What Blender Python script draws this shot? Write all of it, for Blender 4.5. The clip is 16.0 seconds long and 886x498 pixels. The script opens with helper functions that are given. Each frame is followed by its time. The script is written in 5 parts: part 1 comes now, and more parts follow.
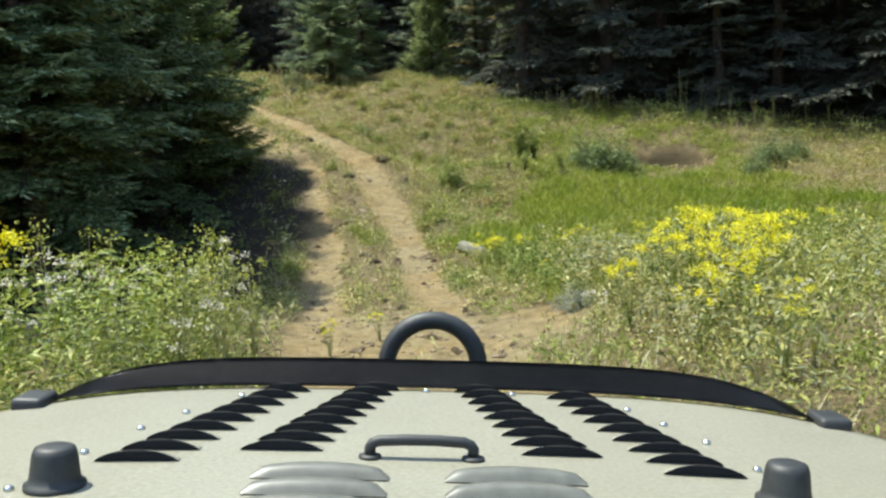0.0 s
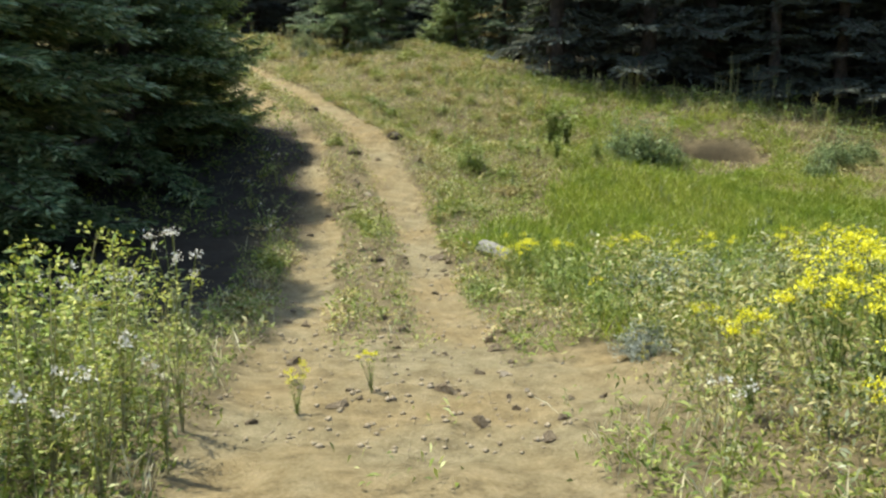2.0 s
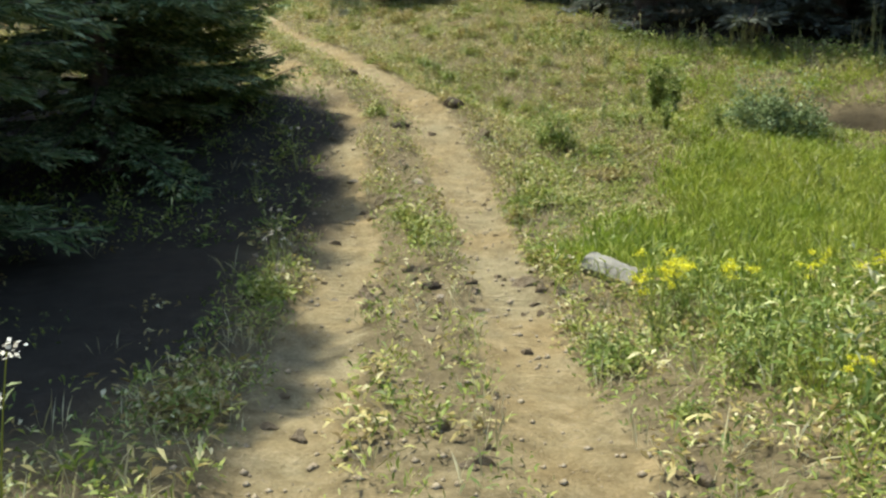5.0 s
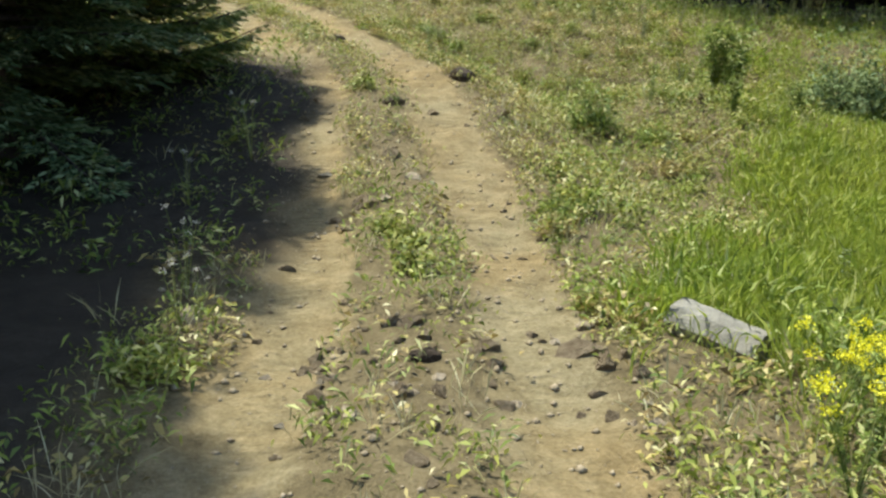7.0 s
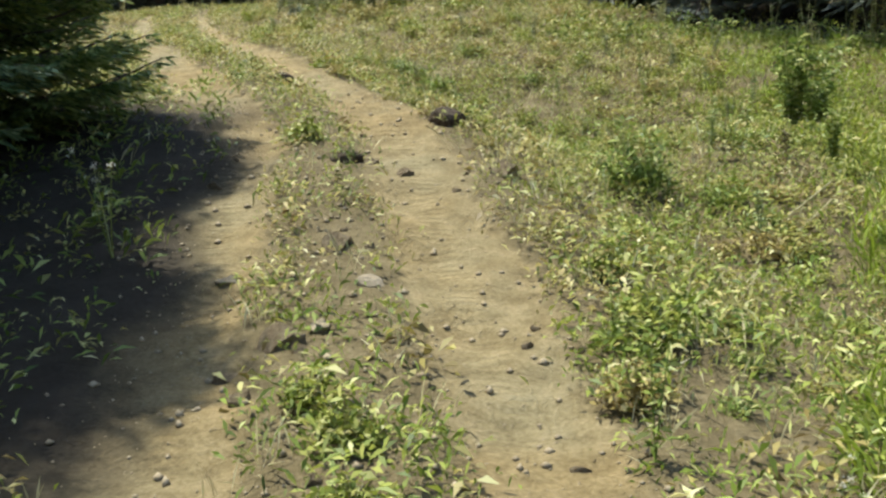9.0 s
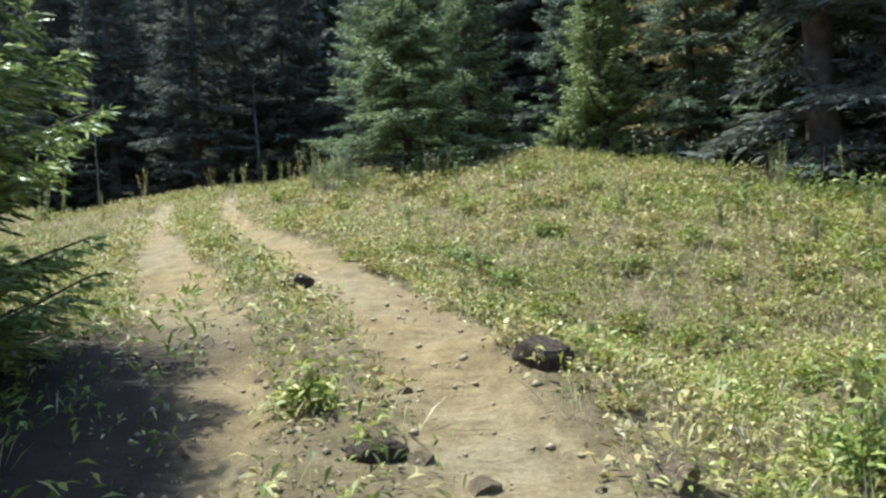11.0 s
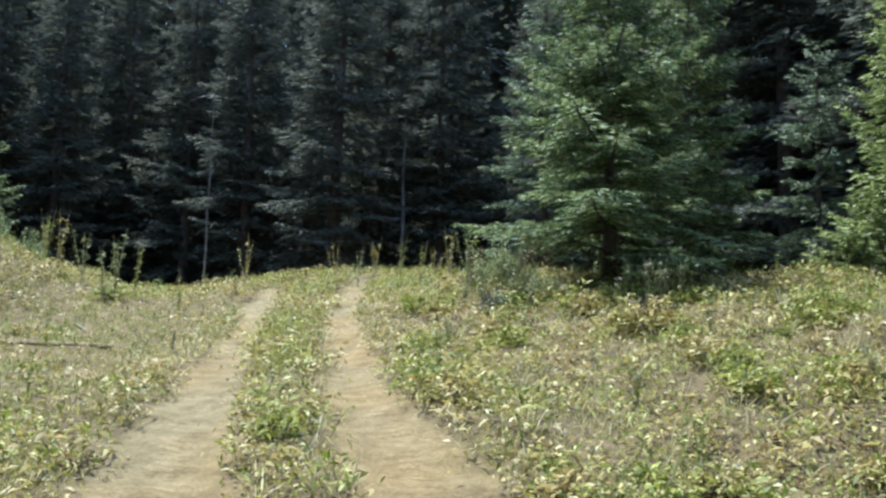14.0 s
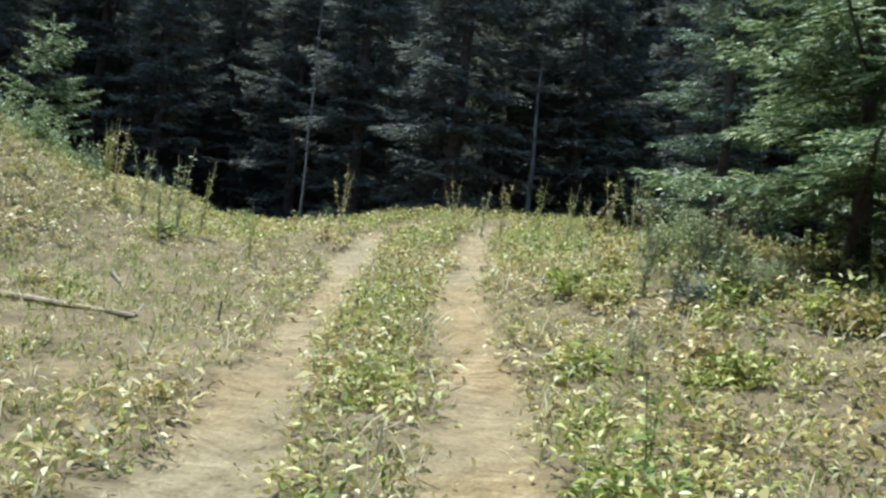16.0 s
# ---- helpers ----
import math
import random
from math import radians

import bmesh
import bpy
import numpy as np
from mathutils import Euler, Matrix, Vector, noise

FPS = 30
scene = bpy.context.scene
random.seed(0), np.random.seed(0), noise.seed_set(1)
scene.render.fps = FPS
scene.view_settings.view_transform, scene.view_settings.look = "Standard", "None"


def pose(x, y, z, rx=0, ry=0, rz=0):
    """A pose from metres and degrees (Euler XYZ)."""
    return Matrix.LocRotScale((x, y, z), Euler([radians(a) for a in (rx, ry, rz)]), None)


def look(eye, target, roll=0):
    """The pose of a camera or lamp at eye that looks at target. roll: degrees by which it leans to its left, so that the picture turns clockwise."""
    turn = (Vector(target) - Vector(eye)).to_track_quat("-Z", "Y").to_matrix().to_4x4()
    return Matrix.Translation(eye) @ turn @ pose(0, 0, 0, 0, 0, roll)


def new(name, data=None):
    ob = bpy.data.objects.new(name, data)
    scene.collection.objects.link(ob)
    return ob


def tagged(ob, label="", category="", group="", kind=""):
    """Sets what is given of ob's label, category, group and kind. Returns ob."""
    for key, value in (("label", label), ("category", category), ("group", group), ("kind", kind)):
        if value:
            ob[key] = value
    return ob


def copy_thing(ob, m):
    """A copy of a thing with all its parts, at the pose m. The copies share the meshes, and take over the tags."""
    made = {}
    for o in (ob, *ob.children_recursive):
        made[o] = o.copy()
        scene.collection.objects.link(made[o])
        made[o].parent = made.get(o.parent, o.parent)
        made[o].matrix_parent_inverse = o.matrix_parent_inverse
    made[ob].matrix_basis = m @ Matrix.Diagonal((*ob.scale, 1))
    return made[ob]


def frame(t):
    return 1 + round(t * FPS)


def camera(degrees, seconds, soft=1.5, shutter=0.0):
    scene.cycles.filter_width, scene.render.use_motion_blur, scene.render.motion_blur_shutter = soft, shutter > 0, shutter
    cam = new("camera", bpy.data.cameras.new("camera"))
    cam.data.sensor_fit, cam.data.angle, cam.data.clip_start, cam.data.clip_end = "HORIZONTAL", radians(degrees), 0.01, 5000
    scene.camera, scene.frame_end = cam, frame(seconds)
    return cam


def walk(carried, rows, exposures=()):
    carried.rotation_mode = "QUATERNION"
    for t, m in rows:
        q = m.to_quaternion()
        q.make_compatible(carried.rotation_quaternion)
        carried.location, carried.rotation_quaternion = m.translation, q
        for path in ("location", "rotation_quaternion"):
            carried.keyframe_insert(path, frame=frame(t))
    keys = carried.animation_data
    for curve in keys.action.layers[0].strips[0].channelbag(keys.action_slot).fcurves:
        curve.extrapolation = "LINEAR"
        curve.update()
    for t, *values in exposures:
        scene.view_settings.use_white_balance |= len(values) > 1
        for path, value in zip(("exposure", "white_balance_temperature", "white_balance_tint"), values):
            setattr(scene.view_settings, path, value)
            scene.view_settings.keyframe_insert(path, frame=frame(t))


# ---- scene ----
cam = camera(51.6, 16.0, soft=2.5)
PATH = [
    (0.0, (-0.000, -0.000, 2.722), (-0.000, 9.876, 1.154), -3.07),
    (0.5, (-0.208, 0.710, 2.695), (-0.124, 10.502, 0.669), 6.04),
    (1.0, (0.056, 1.432, 2.643), (0.014, 11.322, 1.162), -5.02),
    (1.5, (-0.009, 2.194, 2.654), (-0.017, 12.072, 1.097), -3.13),
    (2.0, (-0.121, 3.017, 2.536), (-0.223, 12.857, 0.760), 0.18),
    (2.5, (-0.171, 3.853, 2.500), (-0.154, 13.745, 1.032), 0.87),
    (3.0, (-0.190, 4.593, 2.479), (-0.384, 14.447, 0.788), -0.03),
    (3.5, (-0.194, 5.332, 2.449), (-0.498, 15.210, 0.924), -1.75),
    (4.0, (-0.334, 6.146, 2.332), (-0.912, 16.000, 0.732), -0.08),
    (4.2, (-0.379, 6.527, 2.276), (-1.073, 16.344, 0.506), -1.17),
    (6.3, (-0.621, 9.955, 1.835), (-1.341, 19.707, -0.260), -0.02),
    (6.5, (-0.637, 10.344, 1.797), (-1.317, 20.103, -0.279), -0.89),
    (7.0, (-0.743, 11.363, 1.736), (-1.492, 21.096, -0.433), -0.18),
    (7.5, (-0.768, 12.402, 1.647), (-1.470, 22.138, -0.526), -1.69),
    (8.0, (-0.887, 13.385, 1.576), (-1.504, 23.175, -0.371), -0.30),
    (8.5, (-0.887, 14.328, 1.516), (-1.518, 24.157, -0.212), -1.90),
    (8.7, (-0.907, 14.718, 1.502), (-1.539, 24.553, -0.191), -1.94),
    (10.8, (-1.337, 18.423, 1.823), (-2.380, 28.368, 1.723), -1.83),
    (11.0, (-1.396, 18.891, 1.902), (-2.535, 28.824, 2.091), -4.22),
    (11.5, (-1.663, 19.989, 2.116), (-3.124, 29.845, 2.974), -2.43),
    (12.0, (-1.969, 21.075, 2.279), (-3.778, 30.852, 3.343), 1.01),
    (12.5, (-2.212, 22.099, 2.485), (-4.234, 31.849, 3.405), 1.84),
    (13.0, (-2.434, 23.029, 2.684), (-4.667, 32.740, 3.522), 0.09),
    (13.5, (-2.711, 23.848, 2.855), (-5.166, 33.492, 3.844), 2.20),
    (14.0, (-2.959, 24.682, 2.995), (-5.599, 34.273, 4.014), 1.46),
    (14.5, (-3.319, 25.533, 3.155), (-6.134, 35.091, 4.006), 4.48),
    (15.0, (-3.598, 26.382, 3.281), (-6.638, 35.886, 3.944), 3.39),
    (15.5, (-3.982, 27.267, 3.400), (-7.331, 36.682, 3.792), 3.89),
    (16.0, (-4.421, 28.132, 3.527), (-8.219, 37.380, 3.723), 5.63),
]
walk(cam, [(t, look(eye, target, roll)) for t, eye, target, roll in PATH],
     exposures=[(0.0, 1.45, 6550, 1.5), (8.7, 1.48, 6500, 1.0), (11.0, 1.76, 5750, 4.5), (16.0, 1.76, 5650, 5.0)])

# ---- light ----
SUN_TO = Vector((-0.78, 0.38, 1.95)).normalized()      # where the sun stands
elevation = math.asin(SUN_TO.z)
azimuth = math.atan2(SUN_TO.x, SUN_TO.y)
world = bpy.data.worlds.new("sky")
scene.world = world
world.use_nodes = True
sky = world.node_tree.nodes.new("ShaderNodeTexSky")
sky.sky_type, sky.sun_disc = "NISHITA", False
sky.sun_elevation, sky.sun_rotation = elevation, azimuth
world.node_tree.links.new(sky.outputs[0], world.node_tree.nodes["Background"].inputs[0])
world.node_tree.nodes["Background"].inputs[1].default_value = 0.15
sun = new("sun", bpy.data.lights.new("sun", "SUN"))
sun.data.energy, sun.data.angle, sun.data.color = 3.2, radians(0.55), (1.0, 0.96, 0.88)
sun.matrix_world = look(SUN_TO * 100, (0, 0, 0))


# ---- materials ----
def node(nt, kind, **values):
    n = nt.nodes.new("ShaderNode" + kind)
    for key, value in values.items():
        if key in n.inputs:
            n.inputs[key].default_value = value
    return n


def ramp(nt, fac, stops):
    n = nt.nodes.new("ShaderNodeValToRGB")
    e = n.color_ramp.elements
    while len(e) < len(stops):
        e.new(0.5)
    for k, (at, col) in enumerate(stops):
        e[k].position, e[k].color = at, (*col, 1)
    nt.links.new(fac, n.inputs[0])
    return n.outputs[0]


def noise_of(nt, scale, detail=4.0, rough=0.6, coord="Object"):
    tc = nt.nodes.new("ShaderNodeTexCoord")
    n = node(nt, "TexNoise", Scale=scale, Detail=detail, Roughness=rough)
    nt.links.new(tc.outputs[coord], n.inputs["Vector"])
    return n.outputs["Fac"]


def mix(nt, fac, a, b, how="MIX"):
    n = nt.nodes.new("ShaderNodeMix")
    n.data_type, n.blend_type = "RGBA", how
    for sock, v in ((n.inputs[0], fac), (n.inputs[6], a), (n.inputs[7], b)):
        if isinstance(v, (int, float)):
            sock.default_value = v
        elif isinstance(v, tuple):
            sock.default_value = (*v, 1)
        else:
            nt.links.new(v, sock)
    return n.outputs[2]


def bump(nt, height, strength, distance):
    n = node(nt, "Bump", Strength=strength, Distance=distance)
    nt.links.new(height, n.inputs["Height"])
    return n.outputs[0]


def blank(name):
    m = bpy.data.materials.new(name)
    m.use_nodes = True
    nt = m.node_tree
    return m, nt, nt.nodes["Principled BSDF"]


def leaf_material(name, stops, patch=None, rough=0.55, through_light=0.30, patch_scale=0.35):
    """Foliage: each leaf its own shade, with a slow drift of tone over the ground."""
    m, nt, p = blank(name)
    geo = nt.nodes.new("ShaderNodeNewGeometry")
    col = ramp(nt, geo.outputs["Random Per Island"], stops)
    if patch:
        n = noise_of(nt, patch_scale, 3)
        f = ramp(nt, n, [(0.42, (0, 0, 0)), (0.62, (1, 1, 1))])
        col = mix(nt, f, col, mix(nt, 1.0, col, patch, "MULTIPLY"))
    nt.links.new(col, p.inputs["Base Color"])
    p.inputs["Roughness"].default_value = rough
    p.inputs["Specular IOR Level"].default_value = 0.3
    tr = nt.nodes.new("ShaderNodeBsdfTranslucent")
    nt.links.new(col, tr.inputs[0])
    ms = nt.nodes.new("ShaderNodeMixShader")
    ms.inputs[0].default_value = through_light
    nt.links.new(p.outputs[0], ms.inputs[1])
    nt.links.new(tr.outputs[0], ms.inputs[2])
    nt.links.new(ms.outputs[0], nt.nodes["Material Output"].inputs[0])
    return m


def solid_material(name, stops, scale, rough=0.7, metal=0.0, relief=0.4, depth=0.01, detail=6.0, fine=None, spec=0.5):
    """A surface with two scales of variation and relief."""
    m, nt, p = blank(name)
    n1 = noise_of(nt, scale, detail)
    n2 = noise_of(nt, fine or scale * 9, 4)
    col = ramp(nt, n1, stops)
    col = mix(nt, 0.35, col, mix(nt, 1.0, col, ramp(nt, n2, [(0.3, (0.45, 0.45, 0.45)), (0.7, (1.5, 1.5, 1.5))]), "MULTIPLY"))
    nt.links.new(col, p.inputs["Base Color"])
    p.inputs["Roughness"].default_value = rough
    p.inputs["Metallic"].default_value = metal
    p.inputs["Specular IOR Level"].default_value = spec
    if relief:
        nt.links.new(bump(nt, n2, relief, depth), p.inputs["Normal"])
    return m


def ground_material():
    """Meadow soil and dead leaves; the attribute 'dirt' lays the bare, driven earth over it, another the wood's fallen
    needles, darkened to hold the trees' shade.
    """
    m, nt, p = blank("ground_earth")
    big, mid, fine = noise_of(nt, 0.5, 5), noise_of(nt, 5.0, 6), noise_of(nt, 38.0, 5, 0.7)
    tone = mix(nt, 0.5, mid, fine)
    soil = ramp(nt, tone, [(0.32, (0.062, 0.047, 0.024)), (0.5, (0.140, 0.108, 0.056)), (0.66, (0.225, 0.178, 0.10))])
    dirt = ramp(nt, tone, [(0.32, (0.092, 0.071, 0.036)), (0.48, (0.188, 0.151, 0.081)), (0.66, (0.30, 0.247, 0.145))])
    red = mix(nt, ramp(nt, big, [(0.4, (0, 0, 0)), (0.6, (1, 1, 1))]), dirt, mix(nt, 1.0, dirt, (1.04, 0.94, 0.82), "MULTIPLY"))
    # needle floor, near black because the trees' shade is mixed into its colour
    litter_shade = ramp(nt, tone, [(0.3, (0.02, 0.016, 0.011)), (0.7, (0.055, 0.043, 0.03))])
    a = nt.nodes.new("ShaderNodeAttribute")
    a.attribute_name = "dirt"
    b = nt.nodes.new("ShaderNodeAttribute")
    b.attribute_name = "litter_shade"
    edge = nt.nodes.new("ShaderNodeMath")
    edge.operation = "ADD"
    nt.links.new(a.outputs["Fac"], edge.inputs[0])
    wob = nt.nodes.new("ShaderNodeMath")
    wob.operation = "MULTIPLY_ADD"
    nt.links.new(mid, wob.inputs[0])
    wob.inputs[1].default_value, wob.inputs[2].default_value = 0.9, -0.45
    nt.links.new(wob.outputs[0], edge.inputs[1])
    f = ramp(nt, edge.outputs[0], [(0.3, (0, 0, 0)), (0.6, (1, 1, 1))])
    w = nt.nodes.new("ShaderNodeAttribute")
    w.attribute_name = "mud"
    wet_mud = ramp(nt, tone, [(0.35, (0.045, 0.034, 0.018)), (0.65, (0.105, 0.080, 0.044))])
    col = mix(nt, w.outputs["Fac"], mix(nt, b.outputs["Fac"], mix(nt, f, soil, red), litter_shade), wet_mud)
    nt.links.new(col, p.inputs["Base Color"])
    p.inputs["Roughness"].default_value = 0.95
    p.inputs["Specular IOR Level"].default_value = 0.15
    tc = nt.nodes.new("ShaderNodeTexCoord")
    print_ = node(nt, "TexWave", Scale=3.3, Distortion=6.0, Detail=3.0)
    print_.bands_direction = "Y"
    nt.links.new(tc.outputs["Object"], print_.inputs["Vector"])
    c = nt.nodes.new("ShaderNodeAttribute")
    c.attribute_name = "tread"
    dust = mix(nt, c.outputs["Fac"], tone, mix(nt, 0.2, tone, print_.outputs["Fac"]))
    nt.links.new(bump(nt, dust, 1.0, 0.055), p.inputs["Normal"])
    return m


M_GROUND = ground_material()
M_NEEDLE = leaf_material("spruce_needles", [(0.0, (0.052, 0.085, 0.034)), (0.4, (0.12, 0.175, 0.066)), (0.75, (0.225, 0.28, 0.125)), (1.0, (0.38, 0.41, 0.215))], rough=0.55, through_light=0.28)
M_BLUE = leaf_material("fir_needles", [(0.0, (0.05, 0.08, 0.045)), (0.45, (0.11, 0.155, 0.085)), (0.8, (0.20, 0.25, 0.15)), (1.0, (0.30, 0.345, 0.23))], rough=0.5, through_light=0.2)
M_PINE = leaf_material("pine_needles", [(0.0, (0.11, 0.14, 0.045)), (0.6, (0.215, 0.27, 0.09)), (1.0, (0.36, 0.41, 0.16))], through_light=0.3)
# needles of the wood, lifted and greyed to hold a pale haze
M_FOREST = leaf_material("hazed_spruce_needles", [(0.0, (0.078, 0.087, 0.066)), (0.7, (0.106, 0.116, 0.088)), (1.0, (0.130, 0.136, 0.105))], rough=0.85, through_light=0.3)
M_GOLD = leaf_material("yellowed_fir_needles", [(0.0, (0.09, 0.085, 0.03)), (0.5, (0.20, 0.175, 0.06)), (1.0, (0.42, 0.32, 0.12))], through_light=0.15)
M_BARK = solid_material("spruce_bark", [(0.3, (0.045, 0.032, 0.024)), (0.7, (0.14, 0.105, 0.085))], 6.0, 0.9, relief=0.8, depth=0.03)
M_SNAG = solid_material("grey_dead_wood", [(0.3, (0.10, 0.09, 0.08)), (0.7, (0.21, 0.19, 0.165))], 3.0, 0.85, relief=0.6, depth=0.02, fine=40)
M_YELLOW = leaf_material("yellow_petals", [(0.0, (0.58, 0.52, 0.015)), (0.7, (0.78, 0.72, 0.03)), (1.0, (0.86, 0.82, 0.12))], through_light=0.4)
M_WHITE = leaf_material("white_seed_fluff", [(0.0, (0.50, 0.46, 0.36)), (1.0, (0.80, 0.76, 0.66))], through_light=0.4)
M_SAGE = leaf_material("grey_sage_leaves", [(0.0, (0.16, 0.18, 0.14)), (0.6, (0.27, 0.29, 0.23)), (1.0, (0.40, 0.41, 0.34))])
M_PALEGREEN = leaf_material("pale_green_leaves", [(0.0, (0.09, 0.12, 0.04)), (0.6, (0.19, 0.225, 0.085)), (1.0, (0.38, 0.40, 0.21))])
M_BUSH = leaf_material("shrub_leaves", [(0.0, (0.085, 0.125, 0.045)), (0.6, (0.175, 0.225, 0.085)), (1.0, (0.34, 0.39, 0.18))])
M_BROWN = leaf_material("withered_leaves", [(0.0, (0.05, 0.04, 0.02)), (0.6, (0.12, 0.09, 0.045)), (1.0, (0.24, 0.18, 0.09))], through_light=0.15)
M_RED = leaf_material("red_blossom", [(0.0, (0.45, 0.03, 0.01)), (1.0, (0.7, 0.08, 0.02))])
M_STONE = solid_material("brown_volcanic_stone", [(0.3, (0.14, 0.10, 0.06)), (0.7, (0.30, 0.235, 0.15))], 5.0, 0.95, relief=0.9, depth=0.05, fine=26, spec=0.15)
M_PALE = solid_material("pale_dusty_stone", [(0.3, (0.19, 0.148, 0.095)), (0.7, (0.33, 0.265, 0.18))], 6.0, 0.9, relief=0.5, depth=0.015)
M_DARKSTONE = solid_material("dark_pitted_stone", [(0.3, (0.045, 0.033, 0.024)), (0.7, (0.15, 0.112, 0.08))], 9.0, 0.95, relief=1.0, depth=0.06, fine=28, spec=0.15)
M_CLOD = solid_material("dry_earth_clods", [(0.3, (0.20, 0.15, 0.09)), (0.7, (0.33, 0.265, 0.17))], 8.0, 0.95)
M_LOG = solid_material("grey_weathered_wood", [(0.3, (0.13, 0.118, 0.092)), (0.7, (0.27, 0.248, 0.20))], 4.0, 0.85, relief=0.7, depth=0.015, fine=60)
M_WEED = leaf_material("meadow_leaves", [(0.0, (0.07, 0.09, 0.015)), (0.3, (0.185, 0.215, 0.035)), (0.6, (0.30, 0.31, 0.06)), (0.88, (0.40, 0.38, 0.12)), (1.0, (0.56, 0.52, 0.27))], patch=(0.72, 0.9, 0.6))
M_TAN = leaf_material("dry_tan_leaves", [(0.0, (0.14, 0.095, 0.04)), (0.4, (0.31, 0.235, 0.085)), (0.8, (0.48, 0.40, 0.15)), (1.0, (0.66, 0.60, 0.38))], patch=(0.8, 0.85, 0.7))
M_SLOPE = leaf_material("yellowing_slope_leaves", [(0.0, (0.13, 0.11, 0.035)), (0.3, (0.26, 0.225, 0.075)), (0.6, (0.40, 0.345, 0.12)), (0.88, (0.50, 0.44, 0.19)), (1.0, (0.66, 0.61, 0.38))], patch=(0.76, 0.86, 0.5))
M_BUD = leaf_material("yellow_green_buds", [(0.0, (0.22, 0.24, 0.03)), (0.6, (0.38, 0.40, 0.06)), (1.0, (0.62, 0.60, 0.16))], through_light=0.4)
M_YOUNG = leaf_material("young_spruce_needles", [(0.0, (0.07, 0.11, 0.032)), (0.45, (0.15, 0.21, 0.06)), (0.8, (0.29, 0.34, 0.10)), (1.0, (0.42, 0.45, 0.18))], rough=0.4, through_light=0.38)
M_GREENS = leaf_material("green_herb_leaves", [(0.0, (0.06, 0.095, 0.018)), (0.5, (0.15, 0.205, 0.036)), (0.85, (0.28, 0.315, 0.08)), (1.0, (0.50, 0.50, 0.24))], patch=(1.15, 1.05, 0.8))
M_WET = leaf_material("wet_grass", [(0.0, (0.15, 0.19, 0.022)), (0.55, (0.28, 0.325, 0.04)), (0.9, (0.42, 0.44, 0.08)), (1.0, (0.60, 0.57, 0.24))], patch=(0.7, 0.82, 0.6), through_light=0.45)
M_RANK = leaf_material("grey_green_weed_leaves", [(0.0, (0.075, 0.09, 0.04)), (0.45, (0.175, 0.195, 0.09)), (0.8, (0.31, 0.315, 0.175)), (1.0, (0.50, 0.48, 0.33))], patch=(0.9, 0.95, 0.8))
M_STRAW = leaf_material("dry_straw", [(0.0, (0.26, 0.23, 0.11)), (0.6, (0.42, 0.37, 0.2)), (1.0, (0.58, 0.53, 0.34))])


# ---- the lie of the land ----
def profile(ys, zs, soft):
    g = np.arange(-40, 140, 0.1)
    k = np.exp(-0.5 * (np.arange(-60, 61) * 0.1 / soft) ** 2)
    return g, np.convolve(np.pad(np.interp(g, ys, zs), 60, "edge"), k / k.sum(), "valid")


TRAIL_X = profile([-40, 0, 6, 11.7, 14.3, 17, 19, 21, 22, 24.5, 27, 31, 32.4, 36.5, 38.4, 41, 42.5, 44.5, 47, 140],
                  [0, 0.05, -0.25, -0.85, -1.1, -1.43, -1.66, -2.02, -2.27, -2.78, -3.82, -5.9, -6.6, -8.32, -9.08, -10.0, -10.2, -9.5, -7.5, -7.5], 0.6)
TRAIL_Z = profile([-40, 0, 5, 10, 14.5, 17, 19, 21, 23, 25, 28, 31.5, 34.5, 38.4, 41.8, 44, 46, 50, 60, 80, 140],
                  [2, 1.02, 0.72, 0.14, -0.2, -0.06, 0.04, 0.36, 0.94, 1.4, 1.86, 2.5, 2.82, 3.44, 4.08, 4.56, 4.42, 3.4, 3.4, 6, 24], 0.7)
RIGHT_Z = profile([-40, 0, 7, 12, 17, 21.5, 24, 25.5, 26.3, 27.8, 28.6, 31, 33, 36, 40, 45, 60, 80, 140],
                  [2, 0.95, 0.75, 0.2, -0.32, -0.16, 0.08, 0.46, 0.56, 0.6, 1.15, 2.05, 2.5, 3.25, 3.75, 3.7, 4.2, 7, 24], 0.6)


def smooth(a):
    a = np.clip(a, 0, 1)
    return a * a * (3 - 2 * a)


def waves(x, y, size, seed):
    """Cheap rolling noise from -1 to 1."""
    r = np.random.RandomState(seed)
    z = 0 * x
    for k in range(7):
        a, ph, s = r.uniform(0, 2 * np.pi), r.uniform(0, 6.28), size * r.uniform(0.5, 1.8)
        z = z + np.sin((x * np.cos(a) + y * np.sin(a)) * 6.28 / s + ph)
    return z / 3.5


